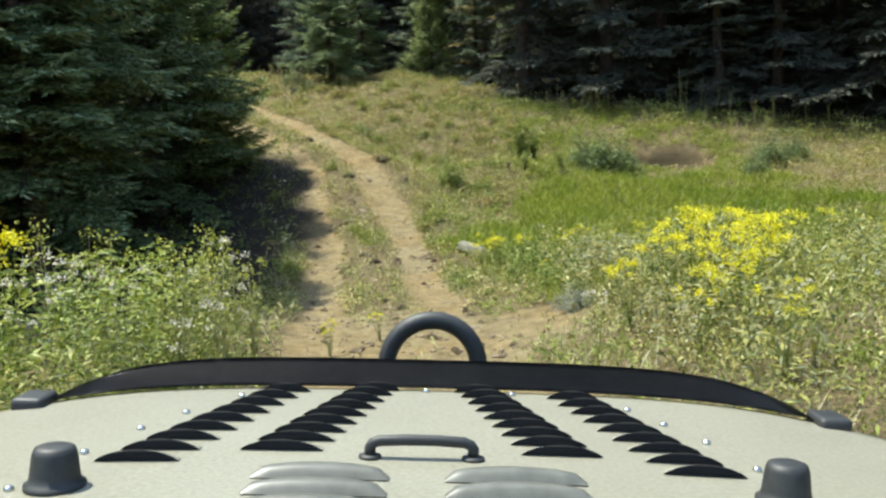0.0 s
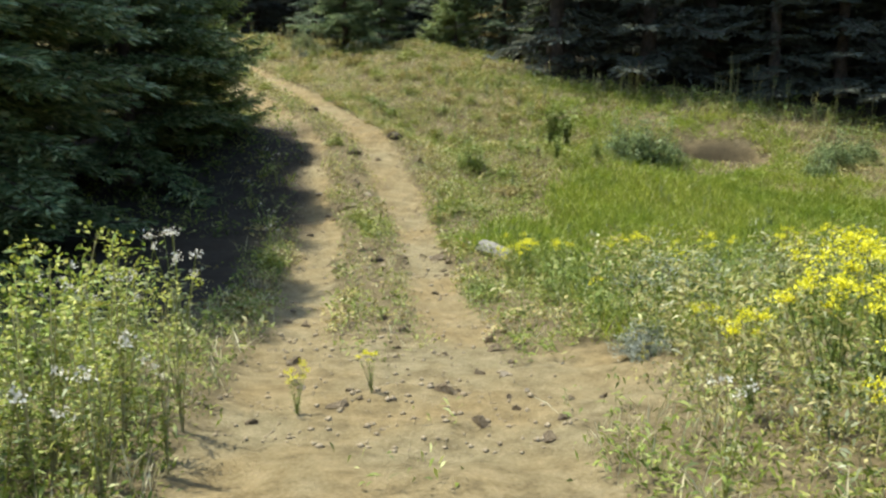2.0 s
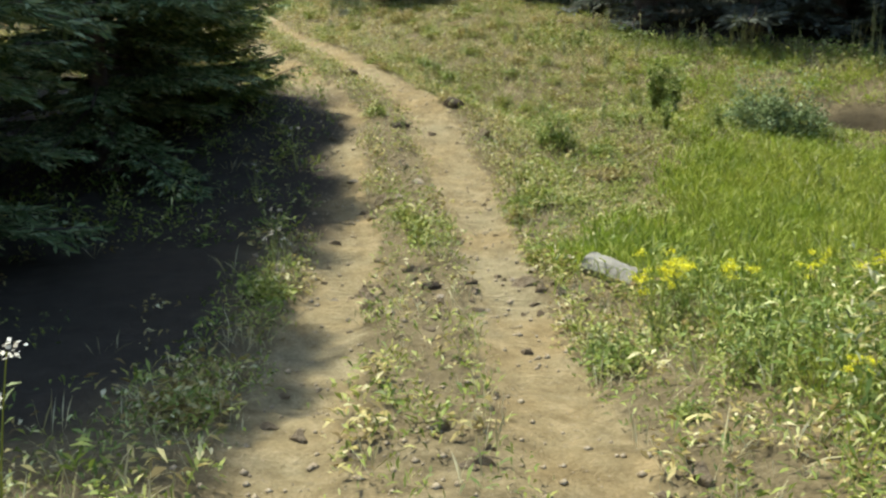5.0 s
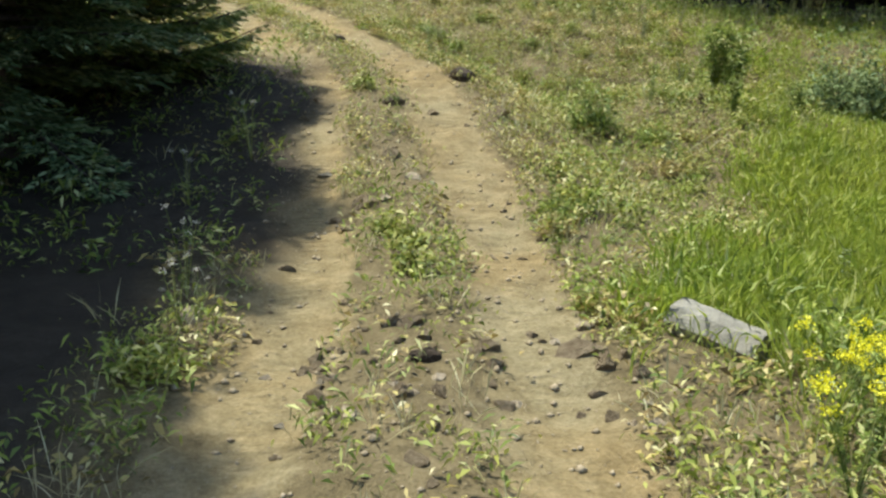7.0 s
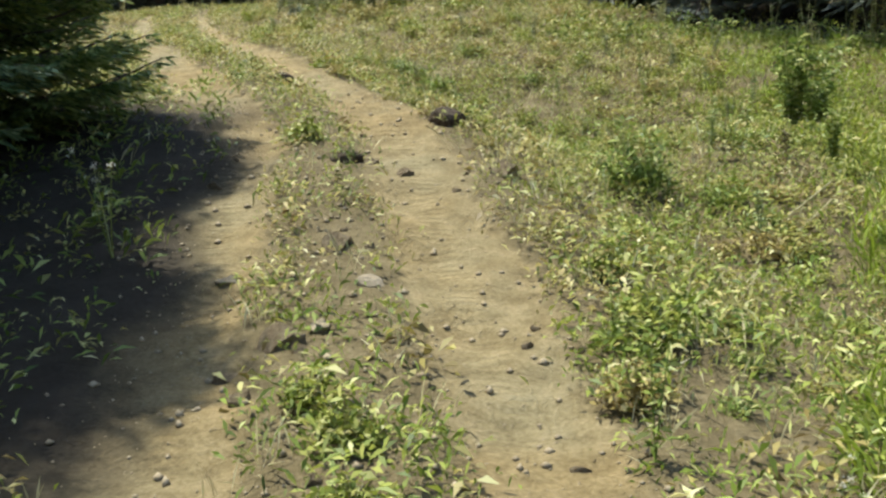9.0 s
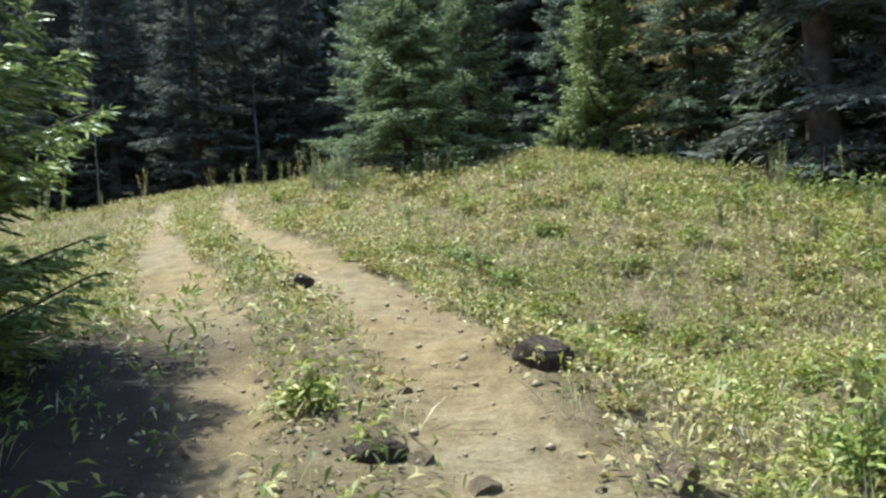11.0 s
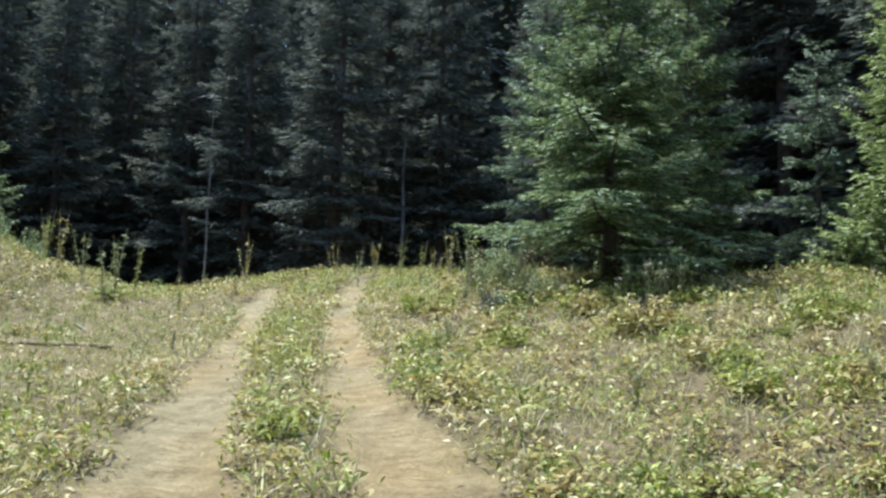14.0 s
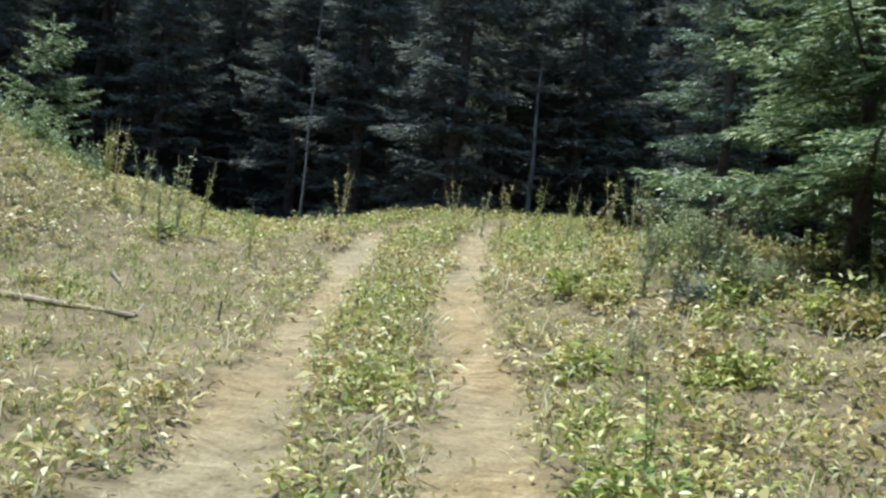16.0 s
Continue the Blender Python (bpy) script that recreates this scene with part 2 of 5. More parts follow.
def land(x, y):
    x, y = np.asarray(x, float), np.asarray(y, float)
    zt, zr = np.interp(y, *TRAIL_Z), np.interp(y, *RIGHT_Z)
    d = x - np.interp(y, *TRAIL_X)
    z = zt + (zr - zt) * smooth((d - 0.9) / 2.7)
    z = z + 0.55 * np.exp(-((x - 1.9) / 2.2) ** 2 - ((y - 25.0) / 2.4) ** 2)      # shoulder over the wet ground
    z = z + 0.39 * np.exp(-((x + 2.2) / 2.6) ** 2 - ((y - 34.95) / 4.0) ** 2)      # knoll before the firs
    z = z + 1.79 * np.exp(-((x + 16.5) / 2.9) ** 2 - ((y - 37.8) / 2.5) ** 2)     # bank beyond the bend
    z = z + 0.23 * np.exp(-((x + 11.8) / 1.9) ** 2 - ((y - 39.3) / 1.9) ** 2)     # swell at the foot of the bank
    z = z + 0.27 * np.exp(-((x + 1.0) / 1.55) ** 2 - ((y - 37.6) / 1.55) ** 2)    # rise before the young pine
    z = z + 0.40 * np.exp(-((x + 5.7) / 2.0) ** 2 - ((y - 38.2) / 2.6) ** 2)      # crest right of the bend
    z = z - 0.50 * smooth((-d - 1.0) / 2.5) * smooth((y - 36.5) / 4.5) * (1 - smooth((-x - 16.5) / 2))   # the ground falls off left of the bend
    z = z + 0.09 * np.maximum(0, np.abs(x) - 17)
    return z


def muddy(x, y):
    """The trodden wet bank behind the pool."""
    return np.exp(-((x - 7.15) / 1.0) ** 4 - ((y - 28.0) / 0.55) ** 4)


def bare(x, y):
    """How far the ground is driven bare: two ruts, and the whole lane where it leaves the flat."""
    d = x - np.interp(y, *TRAIL_X) + 0.10 * waves(x, y, 3.0, 5)
    half = 0.40 + 0.16 * np.exp(-((y - 27.5) / 4.5) ** 2) - 0.05 * smooth((y - 31) / 3)
    rut = (1 - 0.28 * smooth((y - 29) / 4)) * np.exp(-np.abs((np.abs(d) - 0.84 + 0.10 * smooth((y - 29) / 3)) / half) ** 3)
    rut = np.maximum(rut, (0.26 + 0.16 * waves(x, y, 2.2, 6)) * np.exp(-((d + 2.9) / 2.0) ** 4) * smooth((y - 29.5) / 3))
    lane = 0.62 * np.exp(-(d / 1.25) ** 6) * np.exp(-((y - 9.3) / 4.0) ** 4)
    ends = 1 - smooth((y - 44.0) / 2.0)
    mouth = 0.8 * np.exp(-((x - 0.9) / 1.3) ** 2 - ((y - 10.2) / 1.5) ** 2)
    return np.clip(np.maximum(np.maximum(np.maximum(rut, lane), mouth) * ends, muddy(x, y)), 0, 1)


def wet(x, y):
    """The soggy green hollow: its edge runs off from the trail as it goes on."""
    left = -0.1 + 0.22 * (y - 16.5) + 0.28 * np.maximum(0, y - 20) + 0.5 * waves(x, y, 3.0, 9) + 0.25 * waves(x, y, 0.9, 12)
    return smooth((x - left) / 1.3) * smooth((24.9 + 0.4 * waves(x, y, 2.0, 14) - y) / 1.3) * smooth((y - 16.2) / 1.2) * smooth((10.5 - 0.25 * (y - 20) + 1.6 * waves(x, y, 4, 16) - x) / 3.0)


def wooded_shade(x, y):
    """Ground under the trees: fallen needles and little green. Its left edge follows the shadow on the verge."""
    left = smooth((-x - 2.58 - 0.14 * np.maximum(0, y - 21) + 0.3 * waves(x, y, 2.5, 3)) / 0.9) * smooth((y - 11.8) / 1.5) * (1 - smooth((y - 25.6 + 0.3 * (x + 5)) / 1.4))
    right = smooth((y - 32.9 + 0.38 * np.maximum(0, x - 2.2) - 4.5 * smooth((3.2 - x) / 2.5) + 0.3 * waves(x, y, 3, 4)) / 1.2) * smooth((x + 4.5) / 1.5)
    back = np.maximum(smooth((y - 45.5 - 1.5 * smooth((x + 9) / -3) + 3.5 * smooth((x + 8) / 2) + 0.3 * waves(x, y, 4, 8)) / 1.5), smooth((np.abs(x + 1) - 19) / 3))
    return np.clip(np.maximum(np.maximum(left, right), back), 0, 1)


def tread(x, y):
    """Where the wheels have printed the dust."""
    d = np.abs(x - np.interp(y, *TRAIL_X)) - 0.80
    return np.exp(-(d / 0.14) ** 4) * smooth((y - 12) / 3) * (1 - smooth((y - 40) / 3))


BIG_STONES = [(-3.9, 27.77), (-2.29, 23.34), (-1.77, 23.02), (-1.51, 24.56), (-0.93, 23.09), (-2.77, 21.09), (-2.1, 21.62), (-2.18, 20.06), (-1.78, 20.89), (-7.99, 38.45), (-5.6, 37.6), (0.6, 16.9), (0.35, 17.1)]


def off_stones(x, y):
    """Plants keep clear of the large stones."""
    keep = np.ones_like(x)
    for a, b in BIG_STONES:
        keep = keep * (1 - np.exp(-((x - a) ** 2 + (y - b + 0.12) ** 2) / 0.30 ** 2))
    return keep


def ground_z(x, y):
    z = land(x, y)
    b = bare(x, y)
    z = z - 0.07 * b + 0.035 * waves(x, y, 1.7, 1) + 0.012 * waves(x, y, 0.5, 2) * (0.4 + b)
    pool = ((x - 6.9) / 1.15) ** 2 + ((y - 27.2) / 0.75) ** 2
    return np.where(pool < 2.5, z - (z - 0.36) * smooth((1.9 - pool) / 0.9), z)


# ---- mesh helpers ----
def mesh_from(name, verts, faces, smooth_faces=False):
    """A mesh from arrays: faces is (n, 3) or (n, 4)."""
    me = bpy.data.meshes.new(name)
    verts, faces = np.asarray(verts, np.float32), np.asarray(faces, np.int32)
    k = faces.shape[1]
    me.vertices.add(len(verts))
    me.vertices.foreach_set("co", verts.ravel())
    me.loops.add(faces.size)
    me.loops.foreach_set("vertex_index", faces.ravel())
    me.polygons.add(len(faces))
    me.polygons.foreach_set("loop_start", np.arange(0, faces.size, k, dtype=np.int32))
    if smooth_faces:
        me.polygons.foreach_set("use_smooth", np.ones(len(faces), bool))
    me.update(calc_edges=True)
    return me


def thing_from(name, verts, faces, material, parent=None, label="", smooth_faces=False):
    ob = new(name, mesh_from(name, verts, faces, smooth_faces))
    ob.data.materials.append(material)
    if parent:
        ob.parent = parent
        tagged(ob, kind="stuff" if len(faces) > 60 else "")
    return tagged(ob, label)


def part(name, bm, material, parent, label="", round_off=True):
    me = bpy.data.meshes.new(name)
    bm.normal_update()
    bm.to_mesh(me)
    bm.free()
    if round_off:
        for f in me.polygons:
            f.use_smooth = True
    me.materials.append(material)
    ob = new(name, me)
    ob.parent = parent
    return tagged(ob, label)


def leaf_quads(base, way, length, width, rng, bend=0.25):
    """Diamond leaves: base points, unit directions, lengths and widths."""
    n = len(base)
    side = np.cross(way, np.array([0, 0, 1.0]) + rng.normal(0, 0.55, (n, 3)))
    side /= np.linalg.norm(side, axis=1)[:, None] + 1e-9
    droop = np.zeros((n, 3))
    droop[:, 2] = -bend * length
    tip = base + way * length[:, None] + droop
    mid = base + way * (0.5 * length)[:, None]
    v = np.stack([base, mid + side * width[:, None] / 2, tip, mid - side * width[:, None] / 2], 1)
    return v.reshape(-1, 3)


def quads(n):
    return np.arange(4 * n).reshape(n, 4)


def directions(n, rng, low, high):
    a, e = rng.uniform(0, 2 * np.pi, n), rng.uniform(low, high, n)
    return np.stack([np.cos(a) * np.cos(e), np.sin(a) * np.cos(e), np.sin(e)], 1)


# ---- ground ----
def spread(lo, hi, fine_lo, fine_hi, step, grow):
    c = list(np.arange(fine_lo, fine_hi + step / 2, step))
    s = step
    while c[-1] < hi:
        s *= grow
        c.append(c[-1] + s)
    s = step
    while c[0] > lo:
        s *= grow
        c.insert(0, c[0] - s)
    return np.array(c)


gx, gy = spread(-400, 400, -9, 9, 0.09, 1.12), spread(-400, 500, 3, 42, 0.10, 1.12)
X, Y = np.meshgrid(gx, gy)
nx, ny = len(gx), len(gy)
far = np.hypot(X, Y - 20)
Zg = ground_z(X, Y) + 0.22 * np.maximum(0, far - 60)
idx = np.arange(nx * ny).reshape(ny, nx)
ground = thing_from("ground", np.stack([X.ravel(), Y.ravel(), Zg.ravel()], 1),
                    np.stack([idx[:-1, :-1], idx[:-1, 1:], idx[1:, 1:], idx[1:, :-1]], -1).reshape(-1, 4), M_GROUND, smooth_faces=True)
tagged(ground, "uneven meadow soil with two bare tan wheel ruts", "ground", kind="structure")
for key, values in (("dirt", bare(X, Y)), ("litter_shade", wooded_shade(X, Y)), ("tread", tread(X, Y)), ("mud", muddy(X, Y))):
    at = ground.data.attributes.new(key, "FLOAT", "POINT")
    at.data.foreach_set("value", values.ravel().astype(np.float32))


# ---- conifers ----
def conifer_arrays(seed, height, radius, base_h, step, twig_gap, needle, droop=0.25, top_power=0.75, lift=0.0, limbs=(4, 7), skirt=0.55):
    """Needle sprays and limbs of one conifer: whorls of drooping limbs, side twigs, flat needle blades."""
    rng = np.random.RandomState(seed)
    leaf_b, leaf_w, leaf_l, leaf_s = [], [], [], []
    limbs_v, limbs_f = [], []
    h, turn = base_h, rng.uniform(0, 6.28)
    while h < height - 0.15:
        rel = (h - base_h) / (height - base_h)
        for _ in range(rng.randint(*limbs) if rel < 0.85 else 4):
            turn += 2.4 + rng.uniform(-0.4, 0.4)
            ln = radius * (1 - rel) ** top_power * rng.uniform(0.5, 1.08) + 0.12
            if rel < 0.12:
                ln *= rng.uniform(skirt, 1.0)
            rise = lift + 0.35 * rel + rng.uniform(-0.16, 0.2)
            out = np.array([np.cos(turn), np.sin(turn), 0])
            side = np.array([-np.sin(turn), np.cos(turn), 0])
            h0 = h + rng.uniform(-0.5, 0.5) * step
            m = max(3, int(ln / twig_gap))
            s = np.linspace(0.14, 1.0, m) + rng.uniform(-0.3, 0.3, m) / m
            sag = droop * (1 - 0.7 * rel)
            path = lambda q: (out[None] * (ln * q)[:, None] + np.array([0, 0, 1.0])[None] * (h0 + ln * (rise * q - sag * q ** 2 * 1.4 + 0.16 * q ** 4))[:, None])
            pts = path(s)
            q = np.linspace(0, 1, 5)
            c = path(q)
            r = 0.016 * ln * (1 - 0.85 * q) + 0.003
            o = len(limbs_v) * 15
            ring = np.concatenate([c + side * r[:, None], c - side * r[:, None] * 0.5 + np.array([0, 0, 1]) * r[:, None] * 0.9, c - side * r[:, None] * 0.5 - np.array([0, 0, 1]) * r[:, None] * 0.9])
            limbs_v.append(ring)
            for k in range(4):
                for a, b in ((0, 5), (5, 10), (10, 0)):
                    limbs_f.append((o + a + k, o + b + k, o + b + k + 1, o + a + k + 1))
            for sgn in (1, -1):
                tl = np.clip(0.52 * ln * np.clip(1.05 - s, 0.02, 2) ** 0.8, 0.10, 0.75) * rng.uniform(0.6, 1.15, m)
                ang = rng.uniform(0.65, 1.05, m)
                tw = out[None] * np.cos(ang)[:, None] + sgn * side[None] * np.sin(ang)[:, None]
                tw[:, 2] += rng.uniform(-0.32, 0.12, m)
                kmax = int(np.ceil(0.75 / needle / 0.55))
                for k in range(kmax):
                    at = (k + rng.uniform(0.2, 0.8, m)) * needle * 0.55
                    ok = at < tl
                    if not ok.any():
                        break
                    b = pts[ok] + tw[ok] * at[ok][:, None]
                    b[:, 2] -= 0.18 * at[ok] ** 2
                    for fan in (0.55, -0.55):
                        w = tw[ok] + fan * np.cross(tw[ok], np.array([0, 0, 1.0])) + rng.normal(0, 0.18, (ok.sum(), 3))
                        leaf_b.append(b)
                        leaf_w.append(w / np.linalg.norm(w, axis=1)[:, None])
                        leaf_l.append(needle * rng.uniform(0.8, 1.5, ok.sum()))
                        leaf_s.append(np.full(ok.sum(), needle * 0.30))
        h += step * rng.uniform(0.75, 1.25) * (1 - 0.35 * rel)
    # leader
    n = 24
    leaf_b.append(np.stack([np.zeros(n), np.zeros(n), np.linspace(height - 0.5, height, n)], 1))
    leaf_w.append(directions(n, rng, 0.3, 1.2))
    leaf_l.append(np.full(n, needle)), leaf_s.append(np.full(n, needle * 0.3))
    b, w, l, sz = np.concatenate(leaf_b), np.concatenate(leaf_w), np.concatenate(leaf_l), np.concatenate(leaf_s)
    # blades lie nearly flat in their spray
    side = np.cross(w, np.array([-0.25, -0.1, 1.0]) + rng.normal(0, 0.85, (len(b), 3)))
    side /= np.linalg.norm(side, axis=1)[:, None] + 1e-9
    mid = b + w * (0.45 * l)[:, None]
    tip = b + w * l[:, None]
    tip[:, 2] -= 0.10 * l
    v = np.stack([b, mid + side * sz[:, None] / 2, tip, mid - side * sz[:, None] / 2], 1).reshape(-1, 3)
    return v, quads(len(b)), np.concatenate(limbs_v), np.array(limbs_f)


def trunk_arrays(height, r0, seed, sides=9, rings=14):
    rng = np.random.RandomState(seed)
    h = np.linspace(-0.3, height, rings)
    r = r0 * (1 - np.clip(h, 0, None) / height * 0.96) + r0 * 0.5 * np.exp(-np.clip(h, 0, None) / 0.25)
    a = np.linspace(0, 2 * np.pi, sides, endpoint=False)
    wob = rng.normal(0, 0.02, (rings, 2)).cumsum(0) * 0.5
    v = np.stack([(r[:, None] * np.cos(a)[None] * (1 + 0.08 * np.sin(3 * a)) + wob[:, :1]), (r[:, None] * np.sin(a)[None] + wob[:, 1:]), np.repeat(h[:, None], sides, 1)], -1).reshape(-1, 3)
    i = np.arange(rings * sides).reshape(rings, sides)
    f = np.stack([i[:-1], np.roll(i, -1, 1)[:-1], np.roll(i, -1, 1)[1:], i[1:]], -1).reshape(-1, 4)
    return v, f


def conifer(name, label, seed, height, radius, base_h, step, gap, needle, leaf, r0, **more):
    root = new(name)
    v, f = trunk_arrays(height, r0, seed)
    thing_from("trunk", v, f, M_BARK, root, smooth_faces=True)
    v, f, lv, lf = conifer_arrays(seed, height, radius, base_h, step, gap, needle, **more)
    crown = thing_from("crown", v, f, leaf, root)
    thing_from("branchwork", lv, lf, M_BARK, crown, "thin brown limbs", True)
    return tagged(root, label, "tree")


def stand(tree, x, y, turn=0.0, lean=0.0, scale=1.0):
    z = float(ground_z(np.array(x), np.array(y)) + 0.22 * max(0, math.hypot(x, y - 20) - 60))
    tree.matrix_world = pose(x, y, z - 0.05, lean, 0, turn) @ Matrix.Scale(scale, 4)
    return tree


def plant_copy(tree, x, y, turn=0.0, scale=1.0, lean=0.0):
    z = float(ground_z(np.array(x), np.array(y)) + 0.22 * max(0, math.hypot(x, y - 20) - 60))
    t = copy_thing(tree, pose(x, y, z - 0.05, lean, 0, turn))
    t.scale = (scale, scale, scale * random.uniform(0.92, 1.08))
    return t


# the trees that stand alone at the meadow
stand(conifer("spruce_tree", "young spruce with sunlit low limbs beside the rutted trail", 11, 7.2, 2.8, 0.10, 0.19, 0.06, 0.10, M_YOUNG, 0.13, droop=0.10, top_power=0.9, lift=0.12, skirt=0.92), -6.5, 24.2)
stand(conifer("spruce_tree", "dense dark spruce shading the trail verge", 12, 9.5, 3.0, 0.7, 0.26, 0.075, 0.115, M_NEEDLE, 0.17), -6.65, 21.5)
stand(conifer("spruce_tree", "dense dark spruce behind the shaded verge", 13, 15.0, 3.4, 0.6, 0.32, 0.085, 0.13, M_NEEDLE, 0.18), -8.2, 17.6)
# the next two spruces are added only to throw shadow on the verge
stand(conifer("spruce_tree", "spruce added to shade the verge below taller ones", 17, 13.0, 3.2, 0.6, 0.32, 0.085, 0.13, M_NEEDLE, 0.16), -7.4, 16.2)
stand(conifer("spruce_tree", "tall spruce added to shade the verge before the others", 19, 10.5, 3.0, 1.8, 0.30, 0.08, 0.13, M_NEEDLE, 0.17), -6.6, 15.0)
stand(conifer("fir_tree", "young blue-green fir with limbs to the ground at the meadow edge", 23, 5.2, 2.2, 0.5, 0.25, 0.05, 0.085, M_NEEDLE, 0.10, lift=0.12, top_power=0.85, limbs=(3, 6), skirt=0.9), -4.1, 37.55)
stand(conifer("fir_tree", "slender fir rising close behind another fir", 29, 6.9, 1.9, 0.2, 0.28, 0.06, 0.095, M_NEEDLE, 0.11, lift=0.12, limbs=(3, 6)), -3.1, 41.2)
stand(conifer("fir_tree", "small silvery fir at the meadow edge", 31, 4.7, 1.35, 0.15, 0.28, 0.05, 0.08, M_BLUE, 0.07, lift=0.10, limbs=(3, 6)), -0.85, 41.5)
stand(conifer("pine_tree", "knee-high yellow-green young pine at the wood's edge", 33, 1.1, 0.6, 0.1, 0.14, 0.045, 0.09, M_PINE, 0.03, droop=0.0), -0.85, 37.9)
stand(conifer("pine_tree", "young yellow-green pine with soft needles", 41, 4.7, 1.15, 0.15, 0.20, 0.05, 0.10, M_PINE, 0.07, droop=-0.05, lift=0.12), -0.05, 38.2)
stand(conifer("fir_tree", "blue-green fir on the meadow edge before dark woods", 37, 5.4, 1.75, 0.2, 0.30, 0.06, 0.095, M_BLUE, 0.12, lift=0.10, limbs=(3, 6)), 1.75, 38.2)
stand(conifer("fir_tree", "low spreading fir below a browning one", 39, 3.0, 1.2, 0.15, 0.22, 0.05, 0.085, M_NEEDLE, 0.06, lift=0.10), 3.0, 37.0)
stand(conifer("fir_tree", "slim shaded fir behind the meadow crest", 43, 7.2, 1.7, 0.3, 0.34, 0.065, 0.10, M_BLUE, 0.12, limbs=(3, 6)), -6.0, 43.4)
stand(conifer("fir_tree", "browning fir with yellowed limbs in the wood", 47, 8.6, 1.9, 0.8, 0.32, 0.08, 0.11, M_GOLD, 0.14, limbs=(3, 6)), 2.3, 40.6)
stand(conifer("fir_tree", "small sunlit fir on top of the grassy bank", 49, 3.4, 1.3, 0.15, 0.26, 0.06, 0.09, M_NEEDLE, 0.06, lift=0.10), -18.6, 41.6)

# the wood: a few builds, repeated
deep = [conifer("spruce_tree", "tall old spruce with dark shaded crown in the wood", 60 + k, 16.0 + 2 * k, 2.7 + 0.25 * k, 0.3 + 0.15 * k, 0.5, 0.15, 0.21, M_FOREST, 0.22) for k in range(3)]
for d in deep:
    tagged(d, group="trees of the wood")
wood = random.Random(7)
spots = [(-6.5, 24.2), (-6.65, 21.5), (-6.6, 15.0), (-8.2, 17.6), (-7.4, 16.2), (-4.1, 37.55), (-3.1, 41.2), (-0.85, 41.5), (-0.85, 37.9), (-0.05, 38.2), (1.75, 38.2), (3.0, 37.0), (-6.0, 43.4), (2.3, 40.6), (-18.6, 41.6)]
lone = len(spots)


def grove(n, x0, x1, y0, y1, gap, keep=lambda x, y: True):
    made = 0
    for _ in range(n * 40):
        x, y = wood.uniform(x0, x1), wood.uniform(y0, y1)
        if keep(x, y) and all((x - a) ** 2 + (y - b) ** 2 > gap * gap for a, b in spots):
            spots.append((x, y))
            made += 1
            if made == n:
                break


# the last of these is added to lengthen the verge's shadow
spots += [(-9.5, 19.0), (-9.2, 15.4), (-10.5, 21.8), (-10.9, 17.3)]
grove(13, -18, -8.8, 13, 27, 2.3, lambda x, y: x < -12.5 or y < 22)                                                        # left of the trail
grove(18, 2.5, 22, 27.0, 36.5, 1.7, lambda x, y: 34.6 - 0.38 * max(0, x - 2) + max(0, 4.5 - x) * 0.6 < y < 37.6 - 0.36 * x)      # right edge
grove(26, 2.5, 26, 34, 48, 2.2, lambda x, y: y > 36.5 - 0.22 * max(0, x - 2) + max(0, 4.5 - x) * 1.2)
grove(26, -16, 4, 45, 66, 2.3, lambda x, y: y > 53 or x > -3)
grove(30, -44, -14, 53, 70, 2.6)
grove(12, -36, -22, 22, 47, 3.0, lambda x, y: y < 34 or x < -26)
grove(40, -55, 45, 62, 84, 3.0)
grove(14, 15, 34, 12, 31, 3.2)
for k, (x, y) in enumerate(spots[lone:]):
    d = deep[k % 3]
    if k < 3:
        stand(d, x, y, wood.uniform(0, 360), wood.uniform(-2, 2))
    else:
        plant_copy(d, x, y, wood.uniform(0, 360), wood.uniform(0.8, 1.2), wood.uniform(-2, 2))


# one more spruce, out of view, added so that its tip shades the verge
plant_copy(deep[1], -9.9, 17.6, 40, 1.0)

# bare standing trunks before the dark of the wood
def snag(label, x, y, height, radius, seed, low_limbs):
    r = np.random.RandomState(seed)
    root = new("dead_tree")
    v, f = trunk_arrays(height, radius, seed, 8, 18)
    thing_from("trunk", v, f, M_SNAG, root, smooth_faces=True)
    for k in range(low_limbs):
        h, a, l = height * r.uniform(0.25, 0.95), r.uniform(0, 6.28), r.uniform(0.25, 0.7)
        q = np.linspace(0, 1, 5)
        c = np.stack([np.cos(a) * l * q, np.sin(a) * l * q, h + l * (0.1 * q - 0.35 * q ** 2)], 1)
        w = (0.014 * (1 - 0.8 * q))[:, None]
        ring = np.concatenate([c + np.array([np.sin(b), np.cos(b), np.cos(b * 2)]) * w for b in (0, 2.1, 4.2)])
        fs = np.array([(i + s, j + s, j + s + 1, i + s + 1) for s in range(4) for i, j in ((0, 5), (5, 10), (10, 0))])
        thing_from("dead_limb", ring, fs, M_SNAG, root)
    return stand(tagged(root, label, "tree"), x, y)


snag("thin bare grey trunk standing beyond the bend", -14.3, 44.35, 7.0, 0.024, 91, 5)
snag("grey bare dead trunk in the wood's shade", -12.6, 54.4, 8.0, 0.13, 92, 9)

